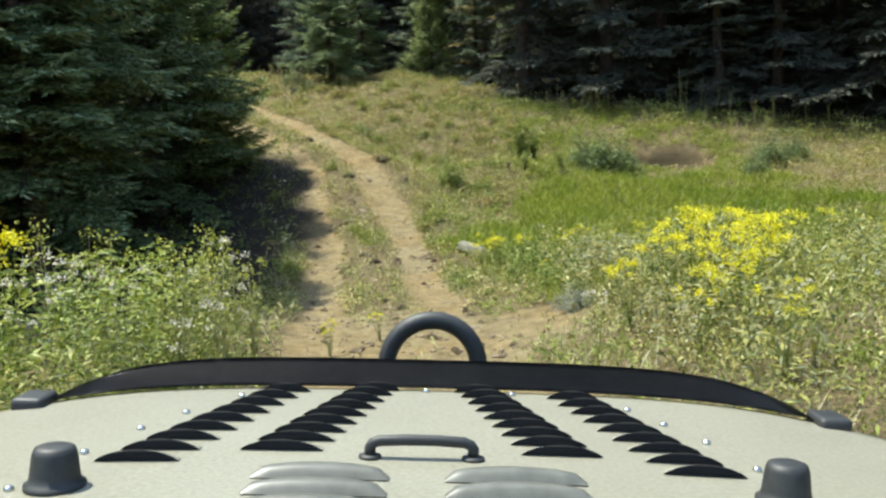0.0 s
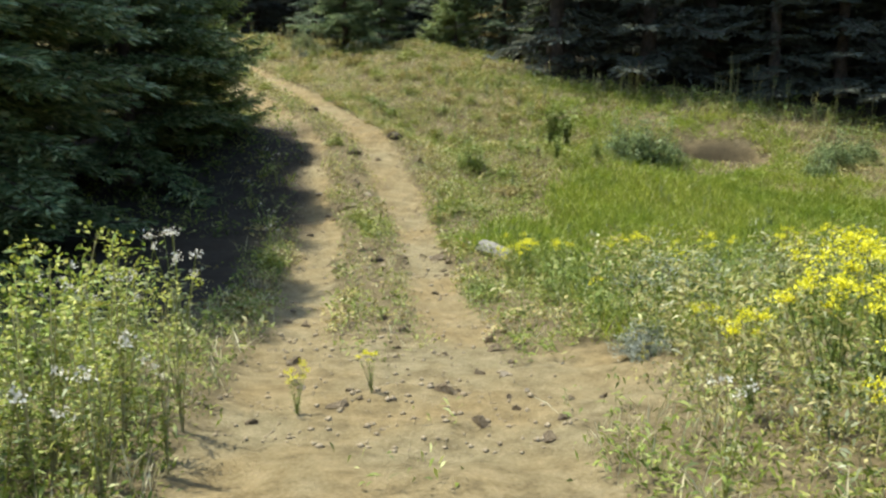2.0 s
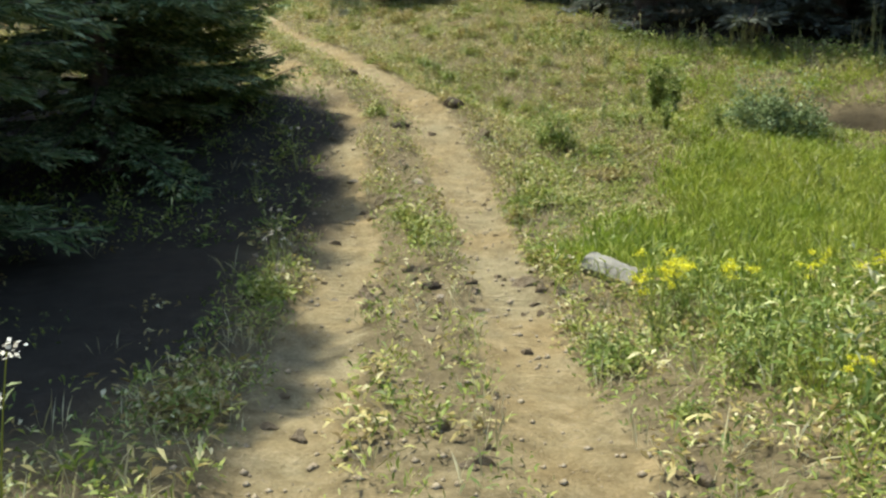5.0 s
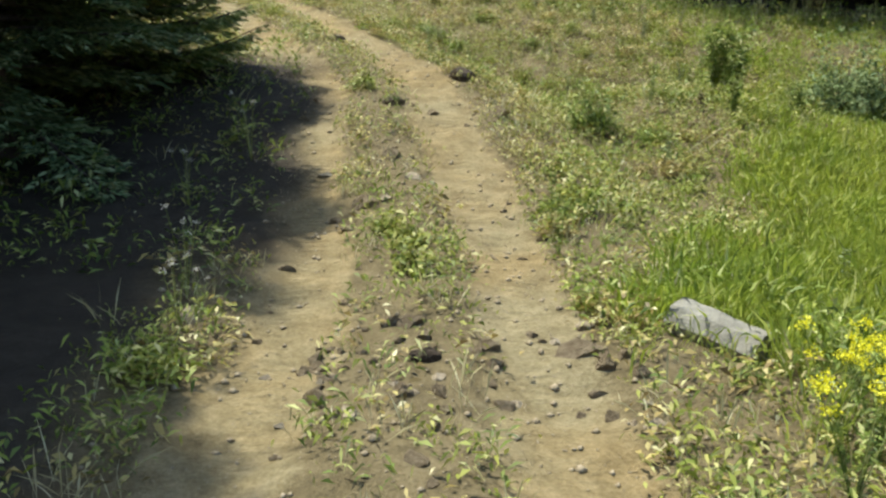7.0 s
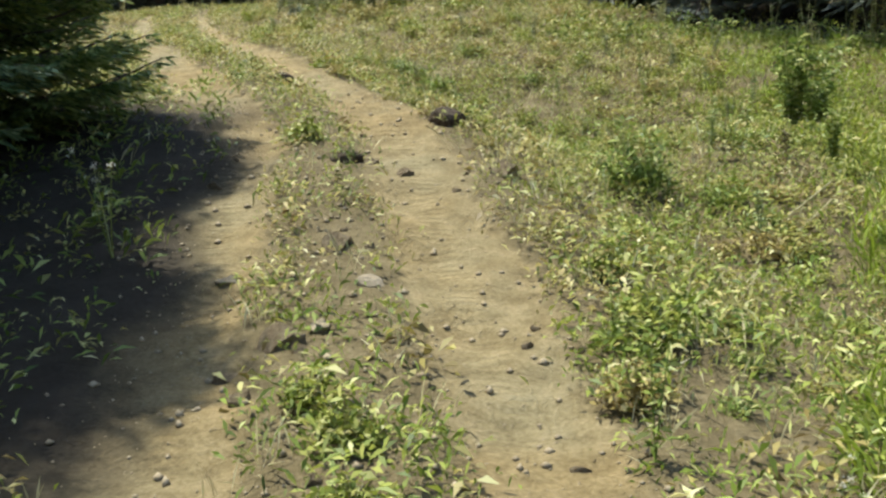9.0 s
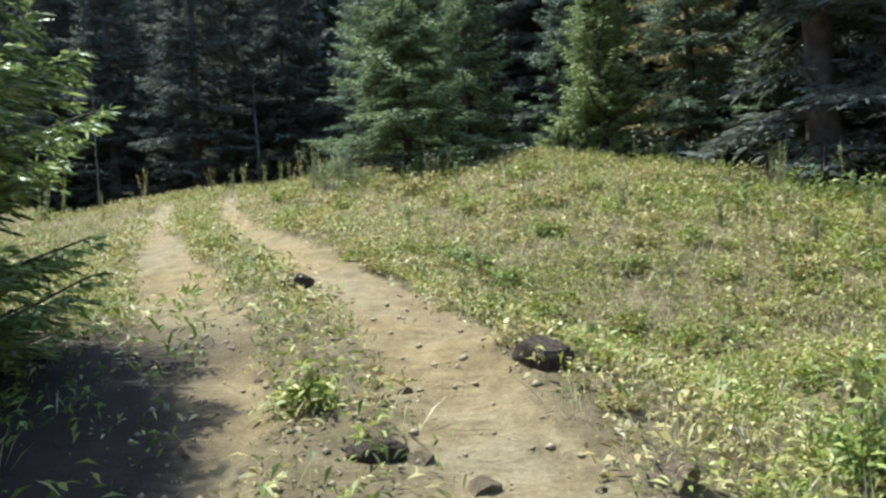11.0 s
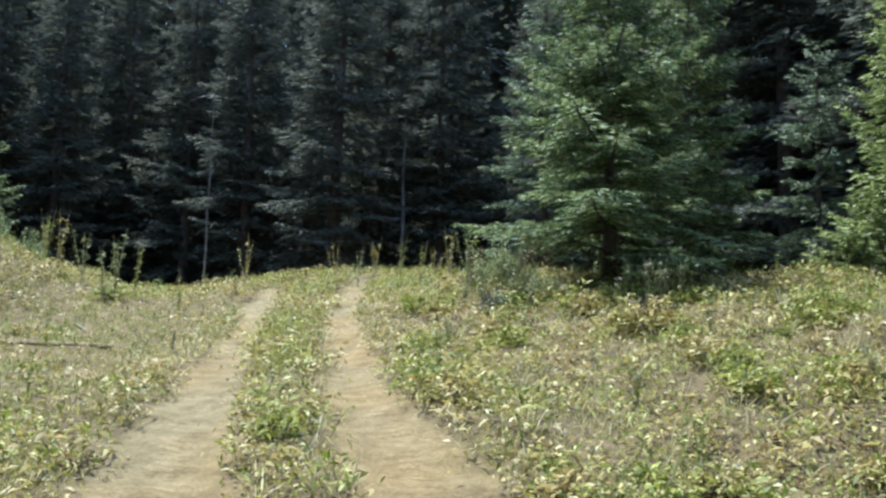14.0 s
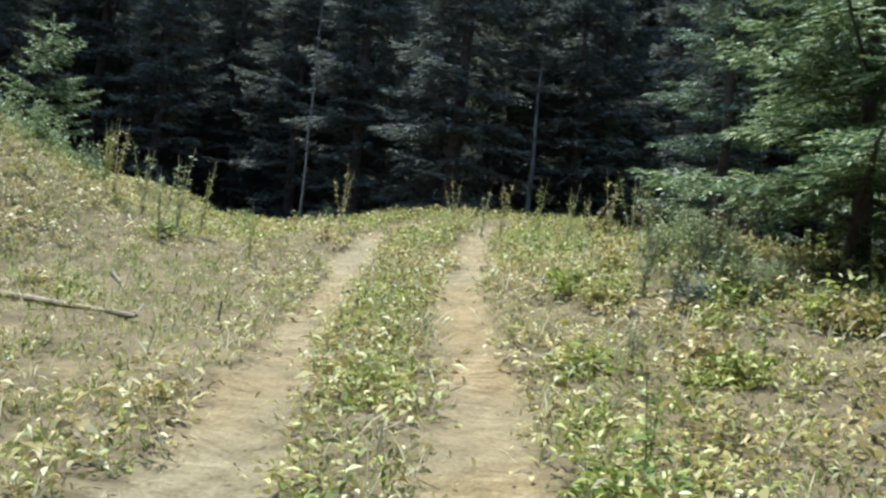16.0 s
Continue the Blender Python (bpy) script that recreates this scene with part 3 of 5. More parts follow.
# farther woods that close the view: too many to tell apart
far_rng = np.random.RandomState(70)
fb, fw, fl, fs = [], [], [], []
for k in range(430):
    a = far_rng.uniform(-1.9, 1.9)
    d = far_rng.uniform(58, 105)
    cx, cy = -3 + d * math.sin(a), 22 + d * math.cos(a)
    h, r, n = far_rng.uniform(22, 31), far_rng.uniform(2.8, 3.8), 420
    cz = float(ground_z(np.array(cx), np.array(cy)) + 0.22 * max(0, math.hypot(cx, cy - 20) - 60))
    q = far_rng.uniform(0.02, 1, n)
    t = far_rng.uniform(0, 6.28, n)
    rad = r * (1 - q) ** 0.8 * far_rng.uniform(0.2, 1, n)
    fb.append(np.stack([cx + rad * np.cos(t), cy + rad * np.sin(t), cz + h * q], 1))
    fw.append(np.stack([np.cos(t), np.sin(t), far_rng.uniform(-0.5, 0.1, n)], 1))
    fl.append(far_rng.uniform(1.0, 1.8, n)), fs.append(np.full(n, 1.1))
fb, fw, fl, fs = (np.concatenate(q) for q in (fb, fw, fl, fs))
fv = leaf_quads(fb, fw / np.linalg.norm(fw, axis=1)[:, None], fl, fs, far_rng, 0.2)
tagged(thing_from("far_woods", fv, quads(len(fb)), M_FOREST), "distant dark conifer woods on the slope", "woods", kind="stuff")


# ---- meadow plants in the mass ----
rng = np.random.RandomState(3)


def scatter(n, x0, x1, y0, y1, density):
    """Random places kept with the given chance from 0 to 1."""
    x, y = rng.uniform(x0, x1, n), rng.uniform(y0, y1, n)
    ok = rng.uniform(size=n) < density(x, y)
    return x[ok], y[ok]


def tufts(name, label, x, y, per, tall, length, width, material, low=0.5, high=1.4, bend=0.3, spread_r=0.06):
    """Clumps of leaves on the ground, one object."""
    n = len(x)
    px, py = np.repeat(x, per) + rng.normal(0, spread_r, n * per), np.repeat(y, per) + rng.normal(0, spread_r, n * per)
    big = np.repeat(rng.uniform(0.55, 1.35, n), per)
    up = rng.uniform(0, 1, n * per) ** 0.8 * tall * big
    base = np.stack([px, py, ground_z(px, py) + up - 0.01], 1)
    way = directions(n * per, rng, low, high)
    ln = rng.uniform(0.6, 1.3, n * per) * length * big
    v = leaf_quads(base, way, ln, rng.uniform(0.7, 1.3, n * per) * width * big, rng, bend)
    ob = thing_from(name, v, quads(n * per), material)
    return tagged(ob, label, "plants", kind="stuff")


def open_ground(x, y):
    near = 1 - 0.2 * smooth((np.abs(x - np.interp(y, *TRAIL_X)) - 8) / 6)
    pool = ((x - 6.95) / 1.35) ** 2 + ((y - 27.1) / 1.45) ** 2 < 1
    worn = 1 - 0.8 * smooth((np.interp(y, *TRAIL_X) - 0.9 - x) / 0.8) * smooth((y - 29) / 3) * smooth((41 - y) / 3) * smooth((x + 14) / 2)
    thin_soil = 1 - 0.5 * np.exp(-((x + 3.6) / 2.6) ** 2 - ((y - 34.8) / 1.7) ** 2)
    return (1 - smooth((bare(x, y) - 0.25) / 0.4)) * (1 - 0.95 * wooded_shade(x, y)) * (1 - 0.7 * strip(x, y) * smooth((28 - y) / 3)) * near * worn * thin_soil * ~pool * off_stones(x, y)


def moist(x, y):
    """Greener ground round the pool and up to the wood."""
    return smooth((x - 1.2 - 0.5 * waves(x, y, 2.5, 71)) / 1.5) * smooth((9.6 + 0.7 * waves(x, y, 2.2, 72) - x) / 1.0) * smooth((y - 23.6) / 1.2) * (1 - wooded_shade(x, y))


def patchy(x, y, size, seed, floor=0.3):
    return floor + (1 - floor) * smooth(0.5 + 1.1 * waves(x, y, size, seed) + 0.5 * waves(x, y, size * 0.35, seed + 50))


def strip(x, y):
    """The green ridge between the ruts."""
    d = x - np.interp(y, *TRAIL_X)
    return np.exp(-(d / 0.36) ** 4) * smooth((y - 11.0) / 2.0)


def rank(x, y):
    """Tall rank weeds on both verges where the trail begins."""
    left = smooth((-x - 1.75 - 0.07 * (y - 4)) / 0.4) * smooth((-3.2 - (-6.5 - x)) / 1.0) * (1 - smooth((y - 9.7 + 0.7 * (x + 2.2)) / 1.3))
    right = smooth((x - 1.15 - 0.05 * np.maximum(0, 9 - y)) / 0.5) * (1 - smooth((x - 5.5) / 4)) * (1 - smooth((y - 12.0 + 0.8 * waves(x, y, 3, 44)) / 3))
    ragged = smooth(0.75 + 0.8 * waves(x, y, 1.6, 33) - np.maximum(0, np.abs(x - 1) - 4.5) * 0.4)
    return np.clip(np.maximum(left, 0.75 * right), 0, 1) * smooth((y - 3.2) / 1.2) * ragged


x, y = scatter(88000, -20, 17, -7, 46, lambda x, y: open_ground(x, y) * (1 - 0.8 * wet(x, y)) * (1 - 0.35 * moist(x, y)) * (1 - 0.3 * smooth((y - 27) / 4)) * patchy(x, y, 1.8, 21, 0.12))
tufts("meadow_weeds", "half-dry leafy meadow weeds in yellow-green and tan", x, y, 14, 0.17, 0.080, 0.017, M_WEED, 0.1, 1.3, 0.25, 0.08)
x, y = scatter(50000, -20, 17, -7, 46, lambda x, y: open_ground(x, y) * (1 - 0.7 * wet(x, y)) * (1 - 0.6 * smooth((y - 27) / 4)) * patchy(x, y, 2.3, 22, 0.12))
tufts("green_herbs", "low green herbs among dry meadow leaves", x, y, 12, 0.21, 0.085, 0.016, M_GREENS, 0.1, 1.3, 0.25, 0.07)
x, y = scatter(60000, -1, 13, 15, 27, lambda x, y: wet(x, y) * open_ground(x, y))
tufts("wet_meadow_grass", "lush bright green grass on wet ground", x, y, 7, 0.03, 0.36, 0.014, M_WET, 0.7, 1.45, 0.3, 0.06)
x, y = scatter(46000, -20, 17, 12, 46, lambda x, y: (0.6 + 0.4 * smooth((y - 25) / 4)) * open_ground(x, y) * (1 - 0.95 * wet(x, y)) * (1 - 0.5 * moist(x, y)) * patchy(x, y, 1.5, 27, 0.0))
tufts("dry_leaf_clumps", "clumps of dry tan broad leaves in the meadow", x, y, 11, 0.18, 0.078, 0.028, M_TAN, -0.4, 0.9, 0.3, 0.07)
x, y = scatter(30000, -20, 17, -7, 43, lambda x, y: open_ground(x, y) * (1 - 0.8 * wet(x, y)) * patchy(x, y, 1.2, 24))
tufts("dry_grass", "thin straw-coloured dry grass blades", x, y, 6, 0.02, 0.26, 0.010, M_STRAW, 0.6, 1.5, 0.15, 0.05)
x, y = scatter(16000, -16, -6, 29, 44, lambda x, y: 0.7 * smooth((np.interp(y, *TRAIL_X) - 1.2 - x) / 0.8) * smooth((y - 29) / 3) * patchy(x, y, 1.0, 81, 0.1))
tufts("short_slope_grass", "short half-dry grass on bare meadow soil", x, y, 7, 0.02, 0.10, 0.009, M_WEED, 0.4, 1.5, 0.2, 0.07)
x, y = scatter(26000, 0, 12, 23, 34, lambda x, y: moist(x, y) * open_ground(x, y) * patchy(x, y, 1.6, 77, 0.15) * (1 - 0.45 * smooth((y - 28) / 2)))
tufts("slope_grass", "green grass and low herbs on the moist slope", x, y, 8, 0.06, 0.20, 0.016, M_WET, 0.3, 1.4, 0.3, 0.07)
x, y = scatter(7000, -1, 13, 15, 27, lambda x, y: 0.8 * wet(x, y) * open_ground(x, y) * patchy(x, y, 1.4, 41, 0.1))
tufts("wet_meadow_sedge", "taller yellowing sedge tufts in wet grass", x, y, 9, 0.05, 0.42, 0.013, M_WEED, 0.6, 1.5, 0.3, 0.07)
x, y = scatter(10000, -11, 0, 11, 42, lambda x, y: (0.62 - 0.3 * smooth((y - 22) / 4)) * strip(x, y) * patchy(x, y, 1.5, 26, 0.1))
dry_end = rng.uniform(size=len(x)) < 0.5 + 0.4 * smooth((y - 27) / 3)
tufts("strip_herbs", "green herbs on the ridge between wheel ruts", x[~dry_end], y[~dry_end], 12, 0.17, 0.10, 0.014, M_GREENS, 0.2, 1.3, 0.25, 0.06)
tufts("strip_weeds", "yellowing low weeds on the ridge between wheel ruts", x[dry_end], y[dry_end], 10, 0.12, 0.08, 0.021, M_WEED, 0.0, 1.2, 0.25, 0.06)
x, y = scatter(66000, -20, 14, 17, 46, lambda x, y: smooth((y - 18) / 3) * (1 - 0.9 * wet(x, y)) * (1 - 0.5 * moist(x, y)) * open_ground(x, y) * patchy(x, y, 1.1, 61, 0.25) * patchy(x, y, 0.45, 63, 0.45))
tufts("dry_slope_weeds", "yellow-tan leafy weeds crowding the dry slope", x, y, 13, 0.17, 0.072, 0.018, M_SLOPE, 0.0, 1.3, 0.25, 0.10)
x, y = scatter(5600, 0, 15, 26, 36, lambda x, y: 0.6 * smooth((y - 31.4 + 0.38 * np.maximum(0, x - 2)) / 0.8) * (1 - smooth((y - 32.9 + 0.38 * np.maximum(0, x - 2)) / 0.9)))
tufts("wood_edge_herbs", "rank herbs along the edge of the wood", x, y, 12, 0.35, 0.12, 0.03, M_GREENS, -0.1, 1.2, 0.25, 0.08)
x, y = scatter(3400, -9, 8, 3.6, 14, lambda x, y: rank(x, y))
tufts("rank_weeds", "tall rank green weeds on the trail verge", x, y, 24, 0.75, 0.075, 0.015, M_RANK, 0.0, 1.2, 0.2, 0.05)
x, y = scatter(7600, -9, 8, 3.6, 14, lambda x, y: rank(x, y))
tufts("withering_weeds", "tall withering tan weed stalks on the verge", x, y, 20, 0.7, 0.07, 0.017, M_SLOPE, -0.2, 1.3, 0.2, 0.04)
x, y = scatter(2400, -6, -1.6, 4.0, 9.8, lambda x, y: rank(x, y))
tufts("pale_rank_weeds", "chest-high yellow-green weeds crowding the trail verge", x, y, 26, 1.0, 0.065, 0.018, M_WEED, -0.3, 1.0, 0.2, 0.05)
x, y = scatter(9000, 0.2, 9, 9.5, 17.5, lambda x, y: open_ground(x, y) * smooth((x - 0.5 - 0.09 * (17 - y)) / 0.6) * smooth((8.8 + waves(x, y, 3, 95) - x) / 3) * smooth((y - 10.0 - 0.6 * waves(x, y, 2, 96)) / 2) * (1 - smooth((y - 16.4) / 1)) * patchy(x, y, 1.3, 91, 0.25))
tufts("lush_verge_herbs", "knee-high lush green herbs before the wet grass", x, y, 16, 0.36, 0.10, 0.017, M_GREENS, 0.2, 1.4, 0.25, 0.06)
x, y = scatter(3000, 0.2, 9, 9.5, 17.5, lambda x, y: open_ground(x, y) * smooth((x - 0.5 - 0.09 * (17 - y)) / 0.6) * smooth((8.8 + waves(x, y, 3, 95) - x) / 3) * smooth((y - 10.0 - 0.6 * waves(x, y, 2, 96)) / 2) * (1 - smooth((y - 16.4) / 1)) * patchy(x, y, 1.0, 93, 0.1))
tufts("tall_verge_grass", "tall pale green grass tufts before the wet grass", x, y, 12, 0.06, 0.46, 0.012, M_WET, 0.8, 1.5, 0.25, 0.06)
x, y = scatter(750, -9, -2.4, 18, 28, lambda x, y: 0.8 * smooth((-x - 2.6 - 0.12 * np.maximum(0, y - 17)) / 0.4))
tufts("verge_herbs", "sparse green herbs in the shade of spruces", x, y, 9, 0.2, 0.12, 0.026, M_GREENS, 0.1, 1.3, 0.25, 0.06)


# ---- single plants ----
def stalk_mesh(n, height, lean, rng, r=0.006):
    """Three-sided stems from one root."""
    v, f, tops = [], [], []
    for k in range(n):
        a, l = rng.uniform(0, 6.28), rng.uniform(0.1, 1) * lean
        h = height * rng.uniform(0.7, 1.05)
        q = np.linspace(0, 1, 5)
        c = np.stack([np.cos(a) * l * h * q ** 1.4, np.sin(a) * l * h * q ** 1.4, h * q - 0.04], 1)
        o = len(v) * 15
        ring = [c + np.array([np.cos(b), np.sin(b), 0]) * (r * (1.1 - 0.7 * q))[:, None] for b in (0, 2.1, 4.2)]
        v.append(np.concatenate(ring))
        for s in range(4):
            for i, j in ((0, 5), (5, 10), (10, 0)):
                f.append((o + i + s, o + j + s, o + j + s + 1, o + i + s + 1))
        tops.append(c)
    return np.concatenate(v), np.array(f), tops


def on_stems(tops, per, lo, hi, length, width, rng, low=-0.2, high=0.9, bend=0.2):
    b = []
    for c in tops:
        q = rng.uniform(lo, hi, per) * 4
        i = np.clip(q.astype(int), 0, 3)
        b.append(c[i] + (c[i + 1] - c[i]) * (q - i)[:, None])
    b = np.concatenate(b)
    n = len(b)
    return leaf_quads(b, directions(n, rng, low, high), rng.uniform(0.6, 1.2, n) * length, rng.uniform(0.7, 1.2, n) * width, rng, bend)


def flower_heads(tops, florets, size, puff, rng):
    b = np.concatenate([c[-1] + rng.normal(0, puff, (florets, 3)) * np.array([1, 1, 0.7]) for c in tops])
    n = len(b)
    return leaf_quads(b, directions(n, rng, -0.4, 1.4), rng.uniform(0.7, 1.2, n) * size, rng.uniform(0.7, 1.1, n) * size * 0.8, rng, 0.0)


def flowering(name, label, seed, height, stems, leaf_mat, bloom_mat, florets=14, size=0.026, puff=0.035, lean=0.25, leaves=16, leaf=(0.09, 0.02), stem_mat=None):
    r = np.random.RandomState(seed)
    root = new(name)
    v, f, tops = stalk_mesh(stems, height, lean, r)
    thing_from("stem", v, f, stem_mat or leaf_mat, root)
    if leaves:
        v = on_stems(tops, leaves, 0.12, 0.9, leaf[0], leaf[1], r)
        thing_from("foliage", v, quads(len(v) // 4), leaf_mat, root)
    if bloom_mat:
        v = flower_heads(tops, florets, size, puff, r)
        thing_from("bloom", v, quads(len(v) // 4), bloom_mat, root)
    return tagged(root, label, "plant")


def set_out(makers, places, height_known=1.0):
    """Stands the first copies on the first places and repeats them; a place is x, y and a size."""
    turn = random.Random(len(places) * 7 + 1)
    for k, (x, y, size) in enumerate(places):
        z = float(ground_z(np.array(x), np.array(y)))
        m = pose(x, y, z - 0.01, turn.uniform(-5, 5), turn.uniform(-5, 5), turn.uniform(0, 360))
        if k < len(makers):
            ob = makers[k]
            ob.matrix_world = m
        else:
            ob = copy_thing(makers[k % len(makers)], m)
        ob.scale = (size, size, size)


yellow = [flowering("yellow_wildflower", "leafy wildflower with clustered bright yellow blossoms", 200 + k, 0.95, 9, M_GREENS, M_YELLOW, 60, 0.023, 0.031, 0.34, 24, (0.075, 0.015)) for k in range(3)]
for q in yellow:
    tagged(q, group="yellow wildflowers")
places = [(2.68, 8.8, 1.15), (2.4, 8.4, 1.05), (2.09, 8.18, 1.00), (2.3, 6.9, 0.90), (2.3, 7.5, 1.00), (2.75, 7.9, 1.00), (3.1, 8.6, 1.05), (2.3, 6.05, 0.75), (1.75, 8.5, 0.75),
          (2.9, 8.3, 1.10), (2.55, 7.7, 1.05), (2.45, 8.9, 1.10), (2.2, 7.6, 0.95), (2.0, 7.1, 0.80), (2.23, 14.5, 0.80), (3.5, 15.2, 0.76), (0.79, 15.6, 0.71), (0.95, 15.4, 0.65), (2.14, 15.75, 0.65), (3.75, 16.7, 0.59), (1.36, 15.1, 0.65), (0.68, 14.95, 0.71),
          (4.5, 15.4, 0.82), (4.9, 15.0, 0.88), (5.3, 15.6, 0.76), (4.1, 14.6, 0.76), (5.8, 15.9, 0.76), (6.6, 15.5, 0.82), (2.9, 15.0, 0.65), (1.5, 12.9, 0.45), (7.3, 14.2, 0.82), (6.2, 12.6, 0.80),
          (-3.4, 7.0, 1.50), (-3.7, 6.6, 1.55), (-1.25, 9.4, 0.42), (-0.75, 9.9, 0.36), (1.9, 10.3, 0.60)]
set_out(yellow, places)
white = [flowering("white_seed_plant", "wilting stalks with fluffy white seed heads", 230 + k, 1.0, 4, M_PALEGREEN, M_WHITE, 26, 0.021, 0.021, 0.22, 16, (0.075, 0.016), M_WEED) for k in range(2)]
for q in white:
    tagged(q, group="white seed plants")
places = [(-2.6, 11.2, 1.3), (-2.55, 10.8, 1.2), (-3.1, 11.1, 0.85), (-2.6, 9.9, 1.15), (-2.9, 10.3, 1.0), (-3.4, 10.4, 1.0), (-2.93, 17.0, 0.55), (-3.08, 17.6, 0.7), (-2.85, 17.2, 0.4), (-3.66, 21.4, 0.8), (-3.9, 20.0, 0.6),
          (-2.8, 6.5, 1.15), (-3.1, 6.2, 1.2), (-2.4, 6.6, 1.2), (-2.7, 7.6, 1.25), (-1.8, 6.8, 1.0), (-2.9, 7.0, 1.3), (-3.0, 7.3, 1.3), (-3.3, 7.9, 1.2), (-1.75, 6.0, 0.95), (1.21, 7.2, 0.75), (1.75, 6.6, 0.65), (3.0, 6.0, 0.7), (0.2, 18.2, 0.35), (2.6, 6.3, 0.7), (-1.85, 7.8, 0.8), (-2.9, 9.2, 1.0),
          (-3.75, 35.2, 0.5), (-3.45, 35.3, 0.6), (0.4, 36.9, 0.7), (0.9, 36.8, 0.75), (1.4, 36.5, 0.65), (-3.75, 35.9, 0.6), (1.9, 36.2, 0.7), (-1.5, 37.0, 0.55), (2.6, 35.6, 0.6), (-3.2, 36.3, 0.5), (0.65, 36.5, 0.6)]
set_out(white, places)
stalk = [flowering("seed_stalk", "upright seeding weed stalks at the edge of the wood", 260 + k, 0.95, 3, (M_PALEGREEN, M_WEED, M_SLOPE)[k], None, lean=0.22, leaves=40, leaf=(0.055, 0.018), stem_mat=M_STRAW) for k in range(3)]
for q in stalk:
    tagged(q, group="seed stalks at the wood")
edge_rng = random.Random(5)
places = [(5.13, 31.0, 1.0), (4.9, 31.2, 0.8), (5.4, 31.1, 0.9), (8.5, 31.3, 1.0), (8.2, 31.0, 1.1), (8.9, 31.0, 0.9), (7.8, 31.2, 0.8), (9.3, 30.6, 0.8), (2.97, 32.9, 0.7), (3.9, 32.2, 0.7), (6.6, 31.2, 0.6), (10.1, 28.4, 0.7), (1.2, 32.4, 0.5),
          (-10.7, 37.4, 0.55), (-10.9, 39.9, 0.75), (-12.15, 37.5, 0.9), (-14.9, 39.5, 0.9), (-15.3, 39.8, 0.9), (-12.3, 38.0, 1.0), (-12.0, 38.1, 0.8), (-13.7, 38.3, 0.9), (-13.4, 38.6, 0.9), (-14.2, 38.6, 0.8),
          (-6.7, 38.7, 0.75), (-6.5, 39.0, 0.8), (-6.2, 38.6, 0.7), (-7.0, 38.9, 0.6), (-5.9, 39.0, 0.8), (-7.4, 39.4, 0.7), (-8.9, 41.2, 0.8), (-9.3, 41.5, 0.7), (-8.4, 41.4, 0.8), (-9.8, 41.6, 0.7)]
places += [(edge_rng.uniform(2, 13), 0, edge_rng.uniform(0.4, 0.8)) for _ in range(26)]
places = [(x, y or 33.0 - 0.38 * max(0, x - 2) + edge_rng.uniform(-0.9, 0.3), s * 1.5) for x, y, s in places]
set_out(stalk, places)
bud = [flowering("budding_stalk", "tall leafy stalks with yellow-green bud spikes", 290 + k, 1.25, 4, M_WEED, M_BUD, 26, 0.028, 0.05, 0.16, 46, (0.06, 0.02), M_STRAW) for k in range(2)]
for q in bud:
    tagged(q, group="budding stalks of the verge")
set_out(bud, [(-1.75, 7.0, 0.95), (-1.9, 7.5, 1.0), (-2.1, 7.1, 1.05), (-2.3, 7.7, 1.1), (-2.45, 7.2, 1.05), (-2.05, 8.1, 1.0), (-2.6, 8.0, 1.1), (-2.75, 7.4, 1.1), (-2.95, 7.9, 1.1), (-3.1, 7.2, 1.2), (-1.7, 7.8, 0.85), (-1.85, 8.6, 0.9), (-2.3, 8.8, 1.0), (-3.3, 8.4, 1.1)])
dock = [flowering("withered_dock", "withered brown dock plant with drooping leaves", 270 + k, 0.95, 4, M_BROWN, None, lean=0.18, leaves=30, leaf=(0.13, 0.03)) for k in range(2)]
set_out(dock, [(-6.3, 39.2, 0.8), (-5.6, 39.4, 0.9), (-5.2, 39.3, 1.0), (-6.9, 39.6, 0.8), (-6.6, 39.9, 0.9), (-6.0, 39.6, 0.75), (-7.3, 40.2, 0.7), (-3.9, 36.9, 0.7), (-4.3, 36.7, 0.7), (-3.5, 36.4, 0.8), (4.0, 23.4, 0.5), (1.9, 24.6, 0.5)])


def shrub(name, label, seed, height, radius, leaf_mat, leaves=900, leaf=(0.06, 0.018), low=-0.4, high=1.2, stem_mat=None):
    """A leafy dome: stems within, leaves thickest towards the outside, with hollows."""
    r = np.random.RandomState(seed)
    root = new(name)
    v, f, tops = stalk_mesh(14, height * 0.85, radius / height * 0.8, r, 0.004)
    thing_from("stem", v, f, stem_mat or M_BARK, root)
    q = r.normal(size=(leaves * 2, 3))
    q[:, 2] = np.abs(q[:, 2])
    q /= np.linalg.norm(q, axis=1)[:, None]
    q *= (r.uniform(0.15, 1, len(q)) ** 0.5)[:, None]
    lump = 0.75 + 0.3 * np.sin(5 * np.arctan2(q[:, 1], q[:, 0]) + seed) * np.sin(4 * q[:, 2] + seed)
    b = q * np.array([radius, radius, height]) * lump[:, None]
    keep = np.sin(9 * b[:, 0] / radius + seed) + np.sin(8 * b[:, 1] / radius) + np.sin(7 * b[:, 2] / height) > -1.0
    b = b[keep][:leaves]
    n = len(b)
    v = leaf_quads(b, directions(n, r, low, high), r.uniform(0.6, 1.2, n) * leaf[0], r.uniform(0.7, 1.2, n) * leaf[1], r, 0.2)
    thing_from("foliage", v, quads(n), leaf_mat, root)
    return tagged(root, label, "shrub")


